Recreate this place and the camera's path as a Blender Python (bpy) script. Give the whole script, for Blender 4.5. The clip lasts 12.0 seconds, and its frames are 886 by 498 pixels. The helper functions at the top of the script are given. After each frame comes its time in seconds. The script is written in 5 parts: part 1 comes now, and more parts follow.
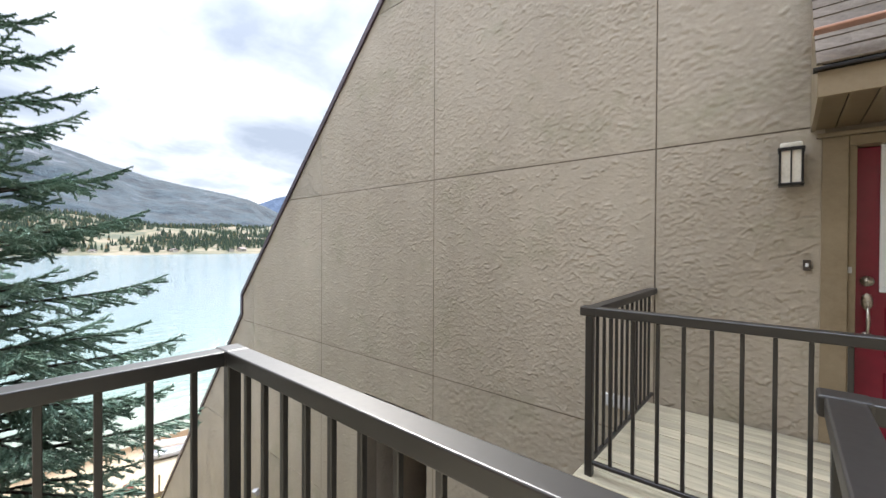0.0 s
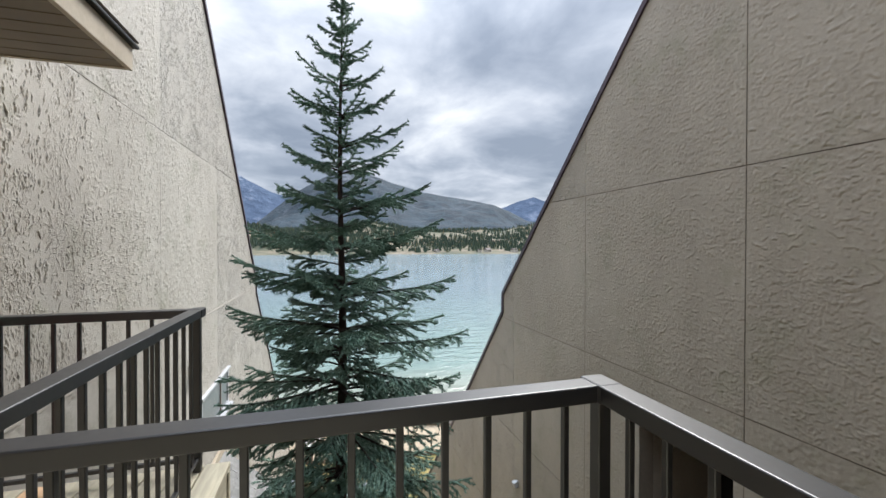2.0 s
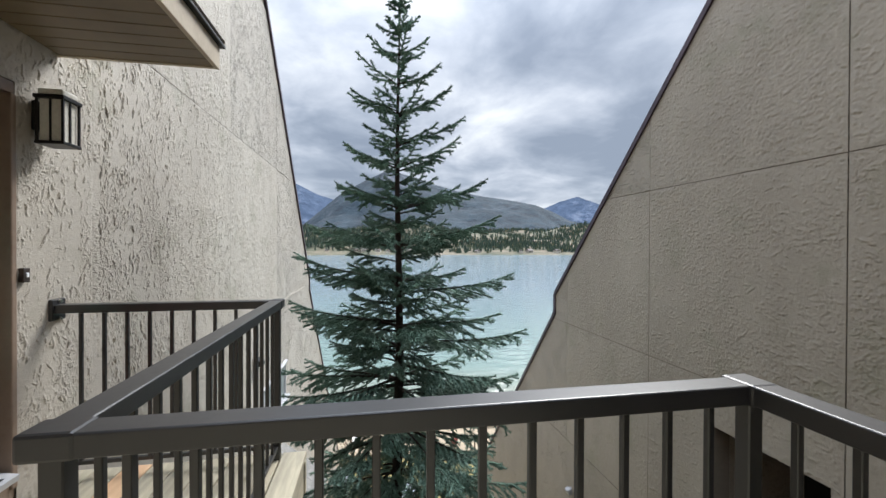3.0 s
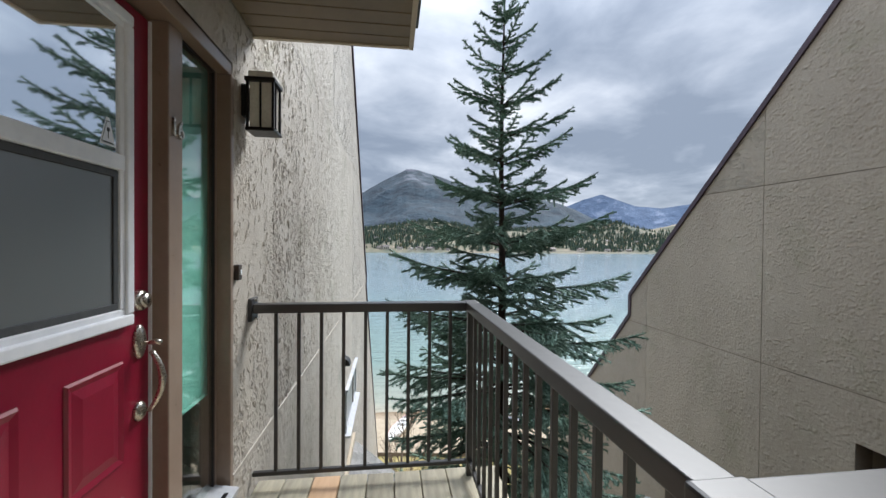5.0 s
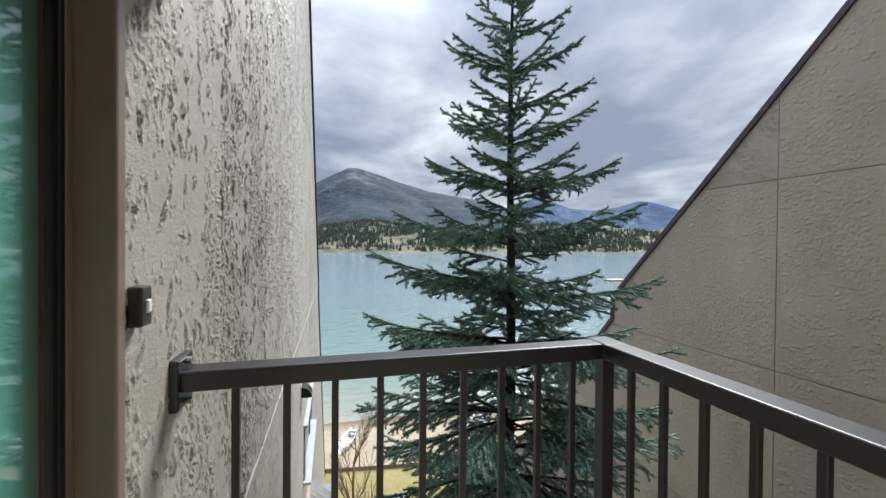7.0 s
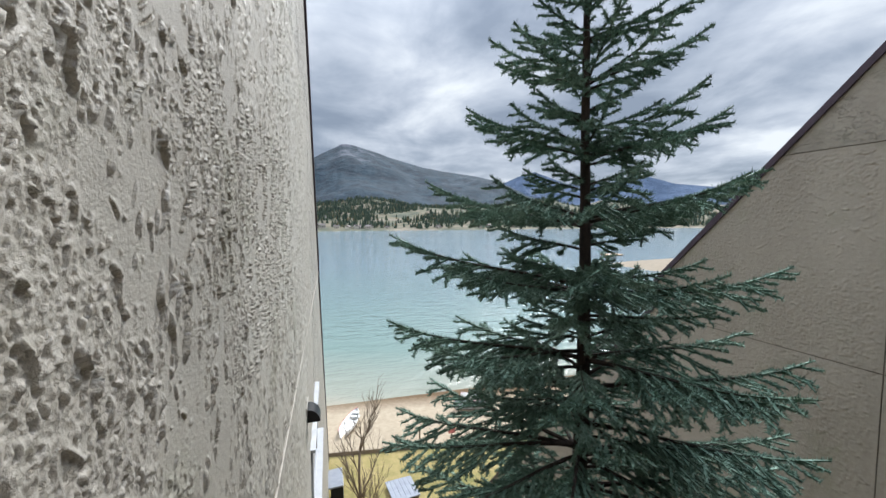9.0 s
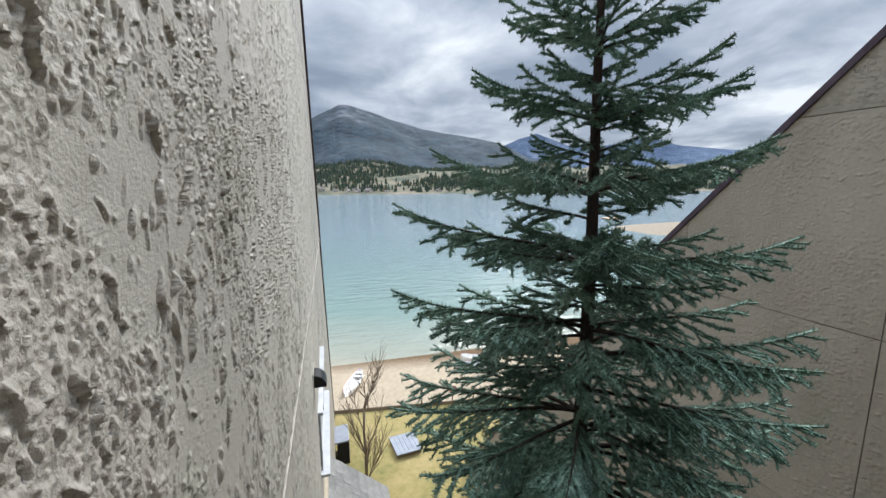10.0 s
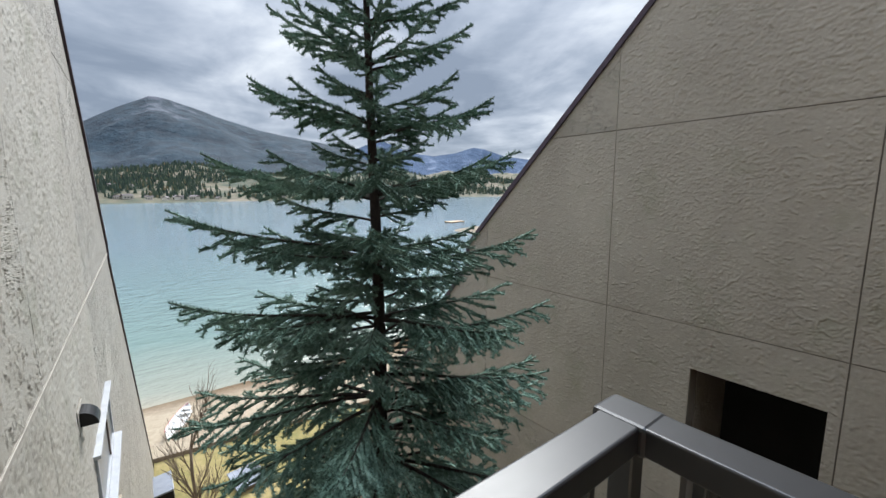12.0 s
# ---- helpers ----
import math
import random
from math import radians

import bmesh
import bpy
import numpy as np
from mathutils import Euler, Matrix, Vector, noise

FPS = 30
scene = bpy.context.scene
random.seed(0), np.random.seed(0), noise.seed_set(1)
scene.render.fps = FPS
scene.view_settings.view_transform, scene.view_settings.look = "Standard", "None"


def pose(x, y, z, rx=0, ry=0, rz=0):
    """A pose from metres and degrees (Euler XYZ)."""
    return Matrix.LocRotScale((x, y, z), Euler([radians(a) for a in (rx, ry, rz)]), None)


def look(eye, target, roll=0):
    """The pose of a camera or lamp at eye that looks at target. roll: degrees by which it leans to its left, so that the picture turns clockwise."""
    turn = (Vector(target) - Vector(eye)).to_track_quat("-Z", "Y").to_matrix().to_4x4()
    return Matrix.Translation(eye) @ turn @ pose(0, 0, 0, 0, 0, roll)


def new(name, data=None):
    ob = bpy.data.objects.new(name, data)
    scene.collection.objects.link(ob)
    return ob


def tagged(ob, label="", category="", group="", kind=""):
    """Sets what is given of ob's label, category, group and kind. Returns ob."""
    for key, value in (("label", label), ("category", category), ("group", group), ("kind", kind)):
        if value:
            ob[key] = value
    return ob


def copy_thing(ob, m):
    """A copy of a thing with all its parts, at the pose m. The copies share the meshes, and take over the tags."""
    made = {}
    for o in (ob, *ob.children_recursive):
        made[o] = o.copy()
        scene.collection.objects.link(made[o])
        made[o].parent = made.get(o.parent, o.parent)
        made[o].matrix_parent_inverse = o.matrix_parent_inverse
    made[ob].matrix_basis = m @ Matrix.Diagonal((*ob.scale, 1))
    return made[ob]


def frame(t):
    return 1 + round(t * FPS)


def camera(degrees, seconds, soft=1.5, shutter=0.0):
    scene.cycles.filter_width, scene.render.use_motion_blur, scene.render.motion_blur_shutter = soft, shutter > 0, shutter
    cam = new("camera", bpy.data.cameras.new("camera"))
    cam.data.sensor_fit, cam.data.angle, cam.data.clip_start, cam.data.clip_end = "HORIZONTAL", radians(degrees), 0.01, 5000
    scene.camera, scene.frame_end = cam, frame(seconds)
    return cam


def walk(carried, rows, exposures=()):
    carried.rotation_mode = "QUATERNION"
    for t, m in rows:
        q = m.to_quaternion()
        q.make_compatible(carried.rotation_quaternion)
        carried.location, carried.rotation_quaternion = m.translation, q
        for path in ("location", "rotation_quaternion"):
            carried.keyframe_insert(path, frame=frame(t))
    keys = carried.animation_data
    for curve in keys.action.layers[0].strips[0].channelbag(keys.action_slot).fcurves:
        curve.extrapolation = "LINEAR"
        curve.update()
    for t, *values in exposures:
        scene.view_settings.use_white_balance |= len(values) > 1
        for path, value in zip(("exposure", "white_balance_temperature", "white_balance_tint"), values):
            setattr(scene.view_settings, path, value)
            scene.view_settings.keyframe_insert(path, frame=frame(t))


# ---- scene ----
cam = camera(96.0, 12.0)
PATH = [
    (0, (-0.041, -0.019, 1.327), (-1.347, 1.496, 1.309), 0.3),
    (0.5, (-0.13, -0.136, 1.345), (-1.809, 0.95, 1.325), 0.1),
    (1, (-0.26, -0.155, 1.339), (-2.078, 0.679, 1.32), 0.1),
    (1.5, (-0.409, -0.144, 1.366), (-2.283, 0.556, 1.342), 0.1),
    (2, (-0.469, -0.205, 1.361), (-2.39, 0.35, 1.343), 0.1),
    (2.5, (-0.495, -0.22, 1.35), (-2.446, 0.22, 1.332), 0.1),
    (3, (-0.582, -0.388, 1.314), (-2.55, -0.03, 1.299), 0.2),
    (3.5, (-0.657, -0.621, 1.313), (-2.637, -0.335, 1.296), 0.5),
    (3.7, (-0.678, -0.684, 1.316), (-2.663, -0.436, 1.289), 0.6),
    (5.3, (-1.062, -1.513, 1.3), (-3.045, -1.252, 1.276), 0.4),
    (5.5, (-1.145, -1.602, 1.3), (-3.124, -1.308, 1.276), 0.5),
    (6, (-1.392, -1.739, 1.281), (-3.346, -1.311, 1.267), 0.5),
    (6.5, (-1.706, -1.722, 1.28), (-3.637, -1.202, 1.271), 0.4),
    (7, (-2.046, -1.722, 1.277), (-3.974, -1.189, 1.255), 0.5),
    (7.2, (-2.186, -1.723, 1.277), (-4.112, -1.184, 1.257), 0.4),
    (8.8, (-3.072, -1.832, 1.335), (-4.991, -1.282, 1.223), -0.2),
    (9, (-3.129, -1.839, 1.323), (-5.047, -1.286, 1.185), -0.2),
    (9.5, (-3.202, -1.864, 1.328), (-5.105, -1.316, 1.049), -0.3),
    (10, (-3.187, -1.853, 1.36), (-5.085, -1.308, 1.042), -0.3),
    (10.5, (-3.162, -1.841, 1.378), (-5.055, -1.281, 1.061), -0.3),
    (11, (-3.08, -1.789, 1.392), (-4.961, -1.185, 1.08), -0.2),
    (11.5, (-2.963, -1.637, 1.378), (-4.783, -0.864, 1.074), -0.3),
    (12, (-2.77, -1.54, 1.352), (-4.345, -0.342, 1.06), -0.3),
]
walk(cam, [(t, look(eye, target, roll)) for t, eye, target, roll in PATH],
     exposures=[(0.0, 1.12, 6450, 10), (0.5, 0.72, 6500, 10), (1.0, 0.48, 6450, 11), (1.5, 0.36, 6280, 10), (2.5, 0.3, 6200, 9), (3.5, 0.28, 6120, 9), (5.5, 0.25, 6050, 9), (7.0, 0.2, 6080, 8), (12.0, 0.16, 6050, 8)])

# ---- the plan, in metres ----
RIGHT, LEFT = 3.555, -2.065        # faces of the two stucco walls
DECK = 0.05                        # top of the deck boards
GROUND, LAKE = -11.0, -11.35
TREE = (-5.65, -0.04)
NEEDLES = 400                      # needles for each metre of twig

# ---- world and sun ----
world = bpy.data.worlds.new("overcast_sky")
scene.world = world
world.use_nodes = True
wn, wl = world.node_tree.nodes, world.node_tree.links
wn.clear()
w_out = wn.new("ShaderNodeOutputWorld")
w_bg = wn.new("ShaderNodeBackground")
w_sky = wn.new("ShaderNodeTexSky")
w_sky.sky_type, w_sky.sun_disc = "NISHITA", False
SUN_EL, SUN_AZ = radians(46), radians(-52)   # azimuth from +y towards +x
w_sky.sun_elevation, w_sky.sun_rotation = SUN_EL, SUN_AZ
w_tc = wn.new("ShaderNodeTexCoord")
w_sep = wn.new("ShaderNodeSeparateXYZ")
wl.new(w_tc.outputs["Generated"], w_sep.inputs[0])


def wmath(op, a, b=None):
    n = wn.new("ShaderNodeMath")
    n.operation = op
    for k, v in ((0, a), (1, b)):
        if v is None:
            continue
        if isinstance(v, (int, float)):
            n.inputs[k].default_value = v
        else:
            wl.new(v, n.inputs[k])
    return n.outputs[0]


w_h = wmath("ADD", wmath("MAXIMUM", w_sep.outputs[2], 0.0), 0.16)
w_comb = wn.new("ShaderNodeCombineXYZ")
wl.new(wmath("DIVIDE", w_sep.outputs[0], w_h), w_comb.inputs[0])
wl.new(wmath("DIVIDE", w_sep.outputs[1], w_h), w_comb.inputs[1])


def wnoise(scale, detail, rough, offset, stretch=(1, 1, 1)):
    mp = wn.new("ShaderNodeMapping")
    mp.inputs["Location"].default_value = offset
    mp.inputs["Scale"].default_value = stretch
    wl.new(w_comb.outputs[0], mp.inputs[0])
    n = wn.new("ShaderNodeTexNoise")
    n.inputs["Scale"].default_value, n.inputs["Detail"].default_value, n.inputs["Roughness"].default_value = scale, detail, rough
    n.inputs["Distortion"].default_value = 0.35
    wl.new(mp.outputs[0], n.inputs["Vector"])
    return n.outputs["Fac"]


w_mix = wmath("ADD", wmath("MULTIPLY", wnoise(0.75, 8, 0.5, (3.1, 0.4, 0), (0.8, 1.0, 1)), 0.7),
              wmath("MULTIPLY", wnoise(2.1, 7, 0.55, (7.3, 2.2, 0)), 0.3))
w_ramp = wn.new("ShaderNodeValToRGB")
wl.new(w_mix, w_ramp.inputs[0])
ramp = w_ramp.color_ramp
ramp.elements[0].position, ramp.elements[0].color = 0.40, (0.27, 0.31, 0.38, 1)
ramp.elements[1].position, ramp.elements[1].color = 0.60, (0.88, 0.89, 0.9, 1)
for p, c in ((0.46, (0.39, 0.43, 0.50, 1)), (0.52, (0.57, 0.60, 0.66, 1))):
    ramp.elements.new(p).color = c
w_scale = wn.new("ShaderNodeVectorMath")
w_scale.operation = "SCALE"
w_scale.inputs["Scale"].default_value = 0.08
wl.new(w_sky.outputs[0], w_scale.inputs[0])
w_blend = wn.new("ShaderNodeMix")
w_blend.data_type = "RGBA"
w_blend.inputs[0].default_value = 0.93
wl.new(w_scale.outputs[0], w_blend.inputs[6])
wl.new(w_ramp.outputs[0], w_blend.inputs[7])
wl.new(w_blend.outputs[2], w_bg.inputs[0])
# an overcast sky is brightest overhead
w_up = wmath("MAXIMUM", w_sep.outputs[2], 0.0)
wl.new(wmath("ADD", wmath("MULTIPLY", wmath("POWER", w_up, 4.0), 5.0), 0.97), w_bg.inputs[1])
wl.new(w_bg.outputs[0], w_out.inputs[0])

sun = new("sun", bpy.data.lights.new("sun", "SUN"))
sun.data.energy, sun.data.angle, sun.data.color = 3.7, radians(24), (1.0, 0.96, 0.9)
sun_way = Vector((math.sin(SUN_AZ) * math.cos(SUN_EL), math.cos(SUN_AZ) * math.cos(SUN_EL), math.sin(SUN_EL)))
sun.matrix_world = look(sun_way * 40, (0, 0, 0))

# ---- materials ----


def lin(r, g, b):
    """Linear colour from eight-bit values."""
    return tuple((c / 255 / 12.92) if c < 10.3 else ((c / 255 + 0.055) / 1.055) ** 2.4 for c in (r, g, b)) + (1,)


def ramp_node(nt, source, stops):
    r = nt.nodes.new("ShaderNodeValToRGB")
    nt.links.new(source, r.inputs[0])
    e = r.color_ramp.elements
    e[0].position, e[0].color = stops[0]
    e[1].position, e[1].color = stops[-1]
    for p, c in stops[1:-1]:
        e.new(p).color = c
    return r.outputs[0]


def noise_node(nt, scale, detail=4, rough=0.55, stretch=(1, 1, 1), coords="Object", distortion=0.0, turn=(0, 0, 0)):
    tc = nt.nodes.new("ShaderNodeTexCoord")
    mp = nt.nodes.new("ShaderNodeMapping")
    mp.inputs["Scale"].default_value = stretch
    mp.inputs["Rotation"].default_value = turn
    nt.links.new(tc.outputs[coords], mp.inputs[0])
    n = nt.nodes.new("ShaderNodeTexNoise")
    n.inputs["Scale"].default_value, n.inputs["Detail"].default_value = scale, detail
    n.inputs["Roughness"].default_value, n.inputs["Distortion"].default_value = rough, distortion
    nt.links.new(mp.outputs[0], n.inputs["Vector"])
    return n.outputs["Fac"]


def mixed(nt, fac, a, b, mode="MIX"):
    m = nt.nodes.new("ShaderNodeMix")
    m.data_type, m.blend_type = "RGBA", mode
    for k, v in ((0, fac), (6, a), (7, b)):
        if isinstance(v, (int, float, tuple)):
            m.inputs[k].default_value = v
        else:
            nt.links.new(v, m.inputs[k])
    return m.outputs[2]


def calc(nt, op, a, b=0.0):
    n = nt.nodes.new("ShaderNodeMath")
    n.operation = op
    for k, v in ((0, a), (1, b)):
        if isinstance(v, (int, float)):
            n.inputs[k].default_value = v
        else:
            nt.links.new(v, n.inputs[k])
    return n.outputs[0]


def bump(nt, height, strength, distance, before=None):
    b = nt.nodes.new("ShaderNodeBump")
    b.inputs["Strength"].default_value, b.inputs["Distance"].default_value = strength, distance
    nt.links.new(height, b.inputs["Height"])
    if before:
        nt.links.new(before, b.inputs["Normal"])
    return b.outputs[0]


def material(name, colour=(0.5, 0.5, 0.5, 1), rough=0.6, metal=0.0):
    m = bpy.data.materials.new(name)
    m.use_nodes = True
    nt = m.node_tree
    p = nt.nodes["Principled BSDF"]
    p.inputs["Base Color"].default_value = colour
    p.inputs["Roughness"].default_value, p.inputs["Metallic"].default_value = rough, metal
    return m, nt, p


def worn(name, a, b, scale, rough, metal=0.0, rough_spread=0.15, relief=0.0, relief_scale=60, stretch=(1, 1, 1), per_piece=0.0):
    """A surface that varies between two colours at two scales, with fine relief."""
    m, nt, p = material(name, a, rough, metal)
    big = noise_node(nt, scale, 5, 0.6, stretch)
    fine = noise_node(nt, scale * 9, 4, 0.6, stretch)
    f = calc(nt, "ADD", calc(nt, "MULTIPLY", big, 0.65), calc(nt, "MULTIPLY", fine, 0.35))
    col = ramp_node(nt, f, [(0.36, a), (0.64, b)])
    if per_piece:
        info = nt.nodes.new("ShaderNodeObjectInfo")
        v = calc(nt, "ADD", calc(nt, "MULTIPLY", info.outputs["Random"], 2 * per_piece), 1 - per_piece)
        hsv = nt.nodes.new("ShaderNodeHueSaturation")
        nt.links.new(col, hsv.inputs["Color"])
        nt.links.new(v, hsv.inputs["Value"])
        col = hsv.outputs[0]
    nt.links.new(col, p.inputs["Base Color"])
    nt.links.new(calc(nt, "ADD", calc(nt, "MULTIPLY", fine, 2 * rough_spread), rough - rough_spread), p.inputs["Roughness"])
    if relief:
        nt.links.new(bump(nt, noise_node(nt, relief_scale, 5, 0.6, stretch), 0.6, relief), p.inputs["Normal"])
    return m


def stucco(name, a, b, stretch, strokes, fine_only=False, depth=0.034):
    """Painted trowelled stucco with raised strokes."""
    m, nt, p = material(name, a, 0.6)
    stain = noise_node(nt, 0.7, 5, 0.6, (1, 1, 0.45))
    grain = noise_node(nt, 24, 4, 0.6)
    f = calc(nt, "ADD", calc(nt, "MULTIPLY", stain, 0.7), calc(nt, "MULTIPLY", grain, 0.3))
    col = ramp_node(nt, f, [(0.34, a), (0.66, b)])
    lichen = ramp_node(nt, noise_node(nt, 1.9, 6, 0.7), [(0.54, (0, 0, 0, 1)), (0.70, (0.45, 0.45, 0.45, 1))])
    col = mixed(nt, lichen, col, lin(138, 138, 112))
    nt.links.new(col, p.inputs["Base Color"])
    nt.links.new(calc(nt, "ADD", calc(nt, "MULTIPLY", grain, 0.3), 0.38), p.inputs["Roughness"])
    gritty = noise_node(nt, 190, 4, 0.65)
    if fine_only:
        sandy = bump(nt, noise_node(nt, 55, 4, 0.6), 0.35, 0.006)
        nt.links.new(bump(nt, gritty, 0.7, 0.003, sandy), p.inputs["Normal"])
        return m
    lip = ramp_node(nt, noise_node(nt, strokes, 3, 0.55, stretch, distortion=0.5),
                    [(0.545, (0, 0, 0, 1)), (0.558, (1, 1, 1, 1)), (0.61, (0.15, 0.15, 0.15, 1))])
    lip2 = ramp_node(nt, noise_node(nt, strokes * 2.1, 3, 0.55, stretch, distortion=0.4),
                     [(0.56, (0, 0, 0, 1)), (0.578, (1, 1, 1, 1)), (0.64, (0.25, 0.25, 0.25, 1))])
    where = ramp_node(nt, noise_node(nt, 2.6, 4), [(0.36, (0.2, 0.2, 0.2, 1)), (0.6, (1, 1, 1, 1))])
    both = calc(nt, "ADD", calc(nt, "MULTIPLY", lip, 0.65), calc(nt, "MULTIPLY", lip2, 0.35))
    n = bump(nt, calc(nt, "MULTIPLY", both, where), 1.0, depth)
    n = bump(nt, noise_node(nt, 5, 3), 0.25, 0.02, n)
    nt.links.new(bump(nt, gritty, 0.4, 0.002, n), p.inputs["Normal"])
    return m


# one wall paint: light and shade tinted in, left copies paler, right darker
STUCCO_LIT_A, STUCCO_LIT_B = lin(180, 172, 160), lin(202, 195, 183)
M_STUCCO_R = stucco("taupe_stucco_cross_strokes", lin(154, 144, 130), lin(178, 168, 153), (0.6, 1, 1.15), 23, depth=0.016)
M_STUCCO_L = stucco("taupe_stucco_down_strokes", STUCCO_LIT_A, STUCCO_LIT_B, (1.0, 1, 0.75), 19)
M_STUCCO_NEAR = stucco("taupe_stucco_thick", STUCCO_LIT_A, STUCCO_LIT_B, (1, 1, 1), 20, True)
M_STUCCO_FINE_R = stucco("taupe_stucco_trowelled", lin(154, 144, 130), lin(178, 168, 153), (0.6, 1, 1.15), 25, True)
M_CORE = worn("dark_wall_core", lin(118, 108, 96), lin(135, 125, 112), 3, 0.8)
M_FLASHING = worn("plum_brown_metal_flashing", lin(62, 50, 58), lin(84, 70, 80), 4, 0.4, 0.35)
M_RAIL = worn("brown_enamelled_aluminium", lin(15, 13, 14), lin(21, 19, 20), 5, 0.40, 0.0, 0.05)
p = M_RAIL.node_tree.nodes["Principled BSDF"]
p.inputs["IOR"].default_value = 1.75
M_PLANK = worn("weathered_pine_plank", lin(140, 134, 118), lin(196, 186, 160), 4, 0.75, 0, 0.12, 0.003, 26, (0.12, 1, 1), 0.14)
M_PLANK_NEW = worn("fresh_pine_plank", lin(196, 158, 122), lin(222, 188, 150), 4, 0.7, 0, 0.12, 0.002, 26, (0.12, 1, 1))
M_TRIM = worn("brown_painted_trim", lin(130, 112, 98), lin(146, 128, 113), 3, 0.32, 0, 0.1, 0.0008, 90)
M_TRIM_R = worn("tan_painted_trim", lin(128, 113, 90), lin(146, 131, 108), 3, 0.5, 0, 0.1, 0.0008, 90)
M_RED = worn("cranberry_red_door_paint", lin(116, 12, 40), lin(130, 18, 46), 2, 0.36, 0, 0.08, 0.0008, 70)
M_WHITE = worn("white_vinyl", lin(222, 226, 232), lin(240, 242, 246), 3, 0.4, 0, 0.08)
M_SILL = worn("white_metal_sill", lin(178, 179, 181), lin(202, 203, 205), 6, 0.45, 0, 0.1)
M_SILL_DULL = worn("pale_caulk", lin(176, 168, 156), lin(194, 186, 175), 8, 0.8, relief=0.002)
M_NICKEL = worn("satin_nickel", lin(178, 172, 160), lin(205, 200, 190), 20, 0.28, 1.0, 0.08)
M_BLACK = worn("black_metal", lin(22, 21, 22), lin(36, 34, 34), 9, 0.4, 0.3, 0.1)
M_SOFFIT = worn("tan_metal_soffit", lin(104, 88, 66), lin(120, 104, 80), 3, 0.5, 0.0, 0.1)
M_FASCIA = worn("cream_painted_fascia", lin(172, 158, 136), lin(196, 182, 160), 4, 0.55, 0, 0.1)
M_SHINGLE = worn("grey_brown_cedar_shingle", lin(84, 76, 68), lin(122, 112, 102), 7, 0.85, 0, 0.1, 0.004, 50, (1, 1, 0.4), 0.2)
M_SHINGLE_GREY = worn("grey_asphalt_shingle", lin(112, 110, 106), lin(146, 144, 140), 9, 0.9, 0, 0.08, 0.003, 160, (1, 1, 1), 0.16)
M_COPPER = worn("salmon_flashing", lin(170, 128, 110), lin(192, 150, 132), 5, 0.45, 0.3)
# near-black: shade put into colour for recess and interiors; dark paint elsewhere
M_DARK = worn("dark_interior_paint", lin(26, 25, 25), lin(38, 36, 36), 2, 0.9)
M_BLIND = worn("mint_roller_blind", lin(96, 156, 142), lin(112, 172, 156), 2, 0.8, 0, 0.05, 0.0005, 300)
M_FROST = worn("frosted_lamp_glass", lin(206, 202, 190), lin(226, 222, 212), 8, 0.3)
M_SCREEN = worn("grey_insect_screen", lin(62, 64, 66), lin(74, 76, 78), 40, 0.7)

m_glass, nt, p = material("window_glass", (0.9, 0.96, 0.94, 1), 0.02)
p.inputs["Transmission Weight"].default_value, p.inputs["IOR"].default_value = 1.0, 1.75
M_GLASS = m_glass
m_mirror, nt, p = material("dark_coated_door_glass", (0.05, 0.06, 0.065, 1), 0.03)
p.inputs["Base Color"].default_value, p.inputs["Metallic"].default_value = (0.86, 0.9, 0.93, 1), 0.95
M_DOOR_GLASS = m_mirror
m_mesh, nt, p = material("glass_behind_grey_screen", (0.15, 0.16, 0.165, 1), 0.3)
p.inputs["IOR"].default_value = 1.9
M_SCREENED = m_mesh

# ---- mesh helpers ----


def part(name, bm, mat, parent=None, label="", smooth=False):
    me = bpy.data.meshes.new(name)
    bm.normal_update()
    bm.to_mesh(me)
    bm.free()
    me.materials.append(mat)
    if smooth:
        me.polygons.foreach_set("use_smooth", [True] * len(me.polygons))
    ob = new(name, me)
    if parent:
        ob.parent = parent
    if label:
        ob["label"] = label
    return ob


def share(ob, parent, m):
    """Another object on the same mesh."""
    c = new(ob.name.split(".")[0], ob.data)
    c.parent = parent
    c.matrix_basis = m
    return c


def thing(name, label, category, at=(0, 0, 0), turn=0.0, group="", kind=""):
    e = new(name)
    e.empty_display_size = 0.2
    e.matrix_basis = pose(*at, 0, 0, turn)
    return tagged(e, label, category, group, kind)


def box(bm, x0, x1, y0, y1, z0, z1, bevel=0.0, segments=2):
    x0, x1 = min(x0, x1), max(x0, x1)
    y0, y1 = min(y0, y1), max(y0, y1)
    z0, z1 = min(z0, z1), max(z0, z1)
    geom = bmesh.ops.create_cube(bm, size=1, matrix=Matrix.Translation(((x0 + x1) / 2, (y0 + y1) / 2, (z0 + z1) / 2))
                                 @ Matrix.Diagonal((x1 - x0, y1 - y0, z1 - z0, 1)))
    if bevel:
        edges = {e for v in geom["verts"] for e in v.link_edges}
        bmesh.ops.bevel(bm, geom=list(edges), offset=bevel, segments=segments, affect="EDGES", profile=0.5)
    return bm


def boxed(*a, **k):
    return box(bmesh.new(), *a, **k)


def rod(bm, a, b, r0, r1=None, sides=8):
    a, b = Vector(a), Vector(b)
    r1 = r0 if r1 is None else r1
    q = (b - a).to_track_quat("Z", "Y").to_matrix().to_4x4()
    bmesh.ops.create_cone(bm, cap_ends=True, segments=sides, radius1=r0, radius2=r1, depth=(b - a).length,
                          matrix=Matrix.Translation((a + b) / 2) @ q)
    return bm


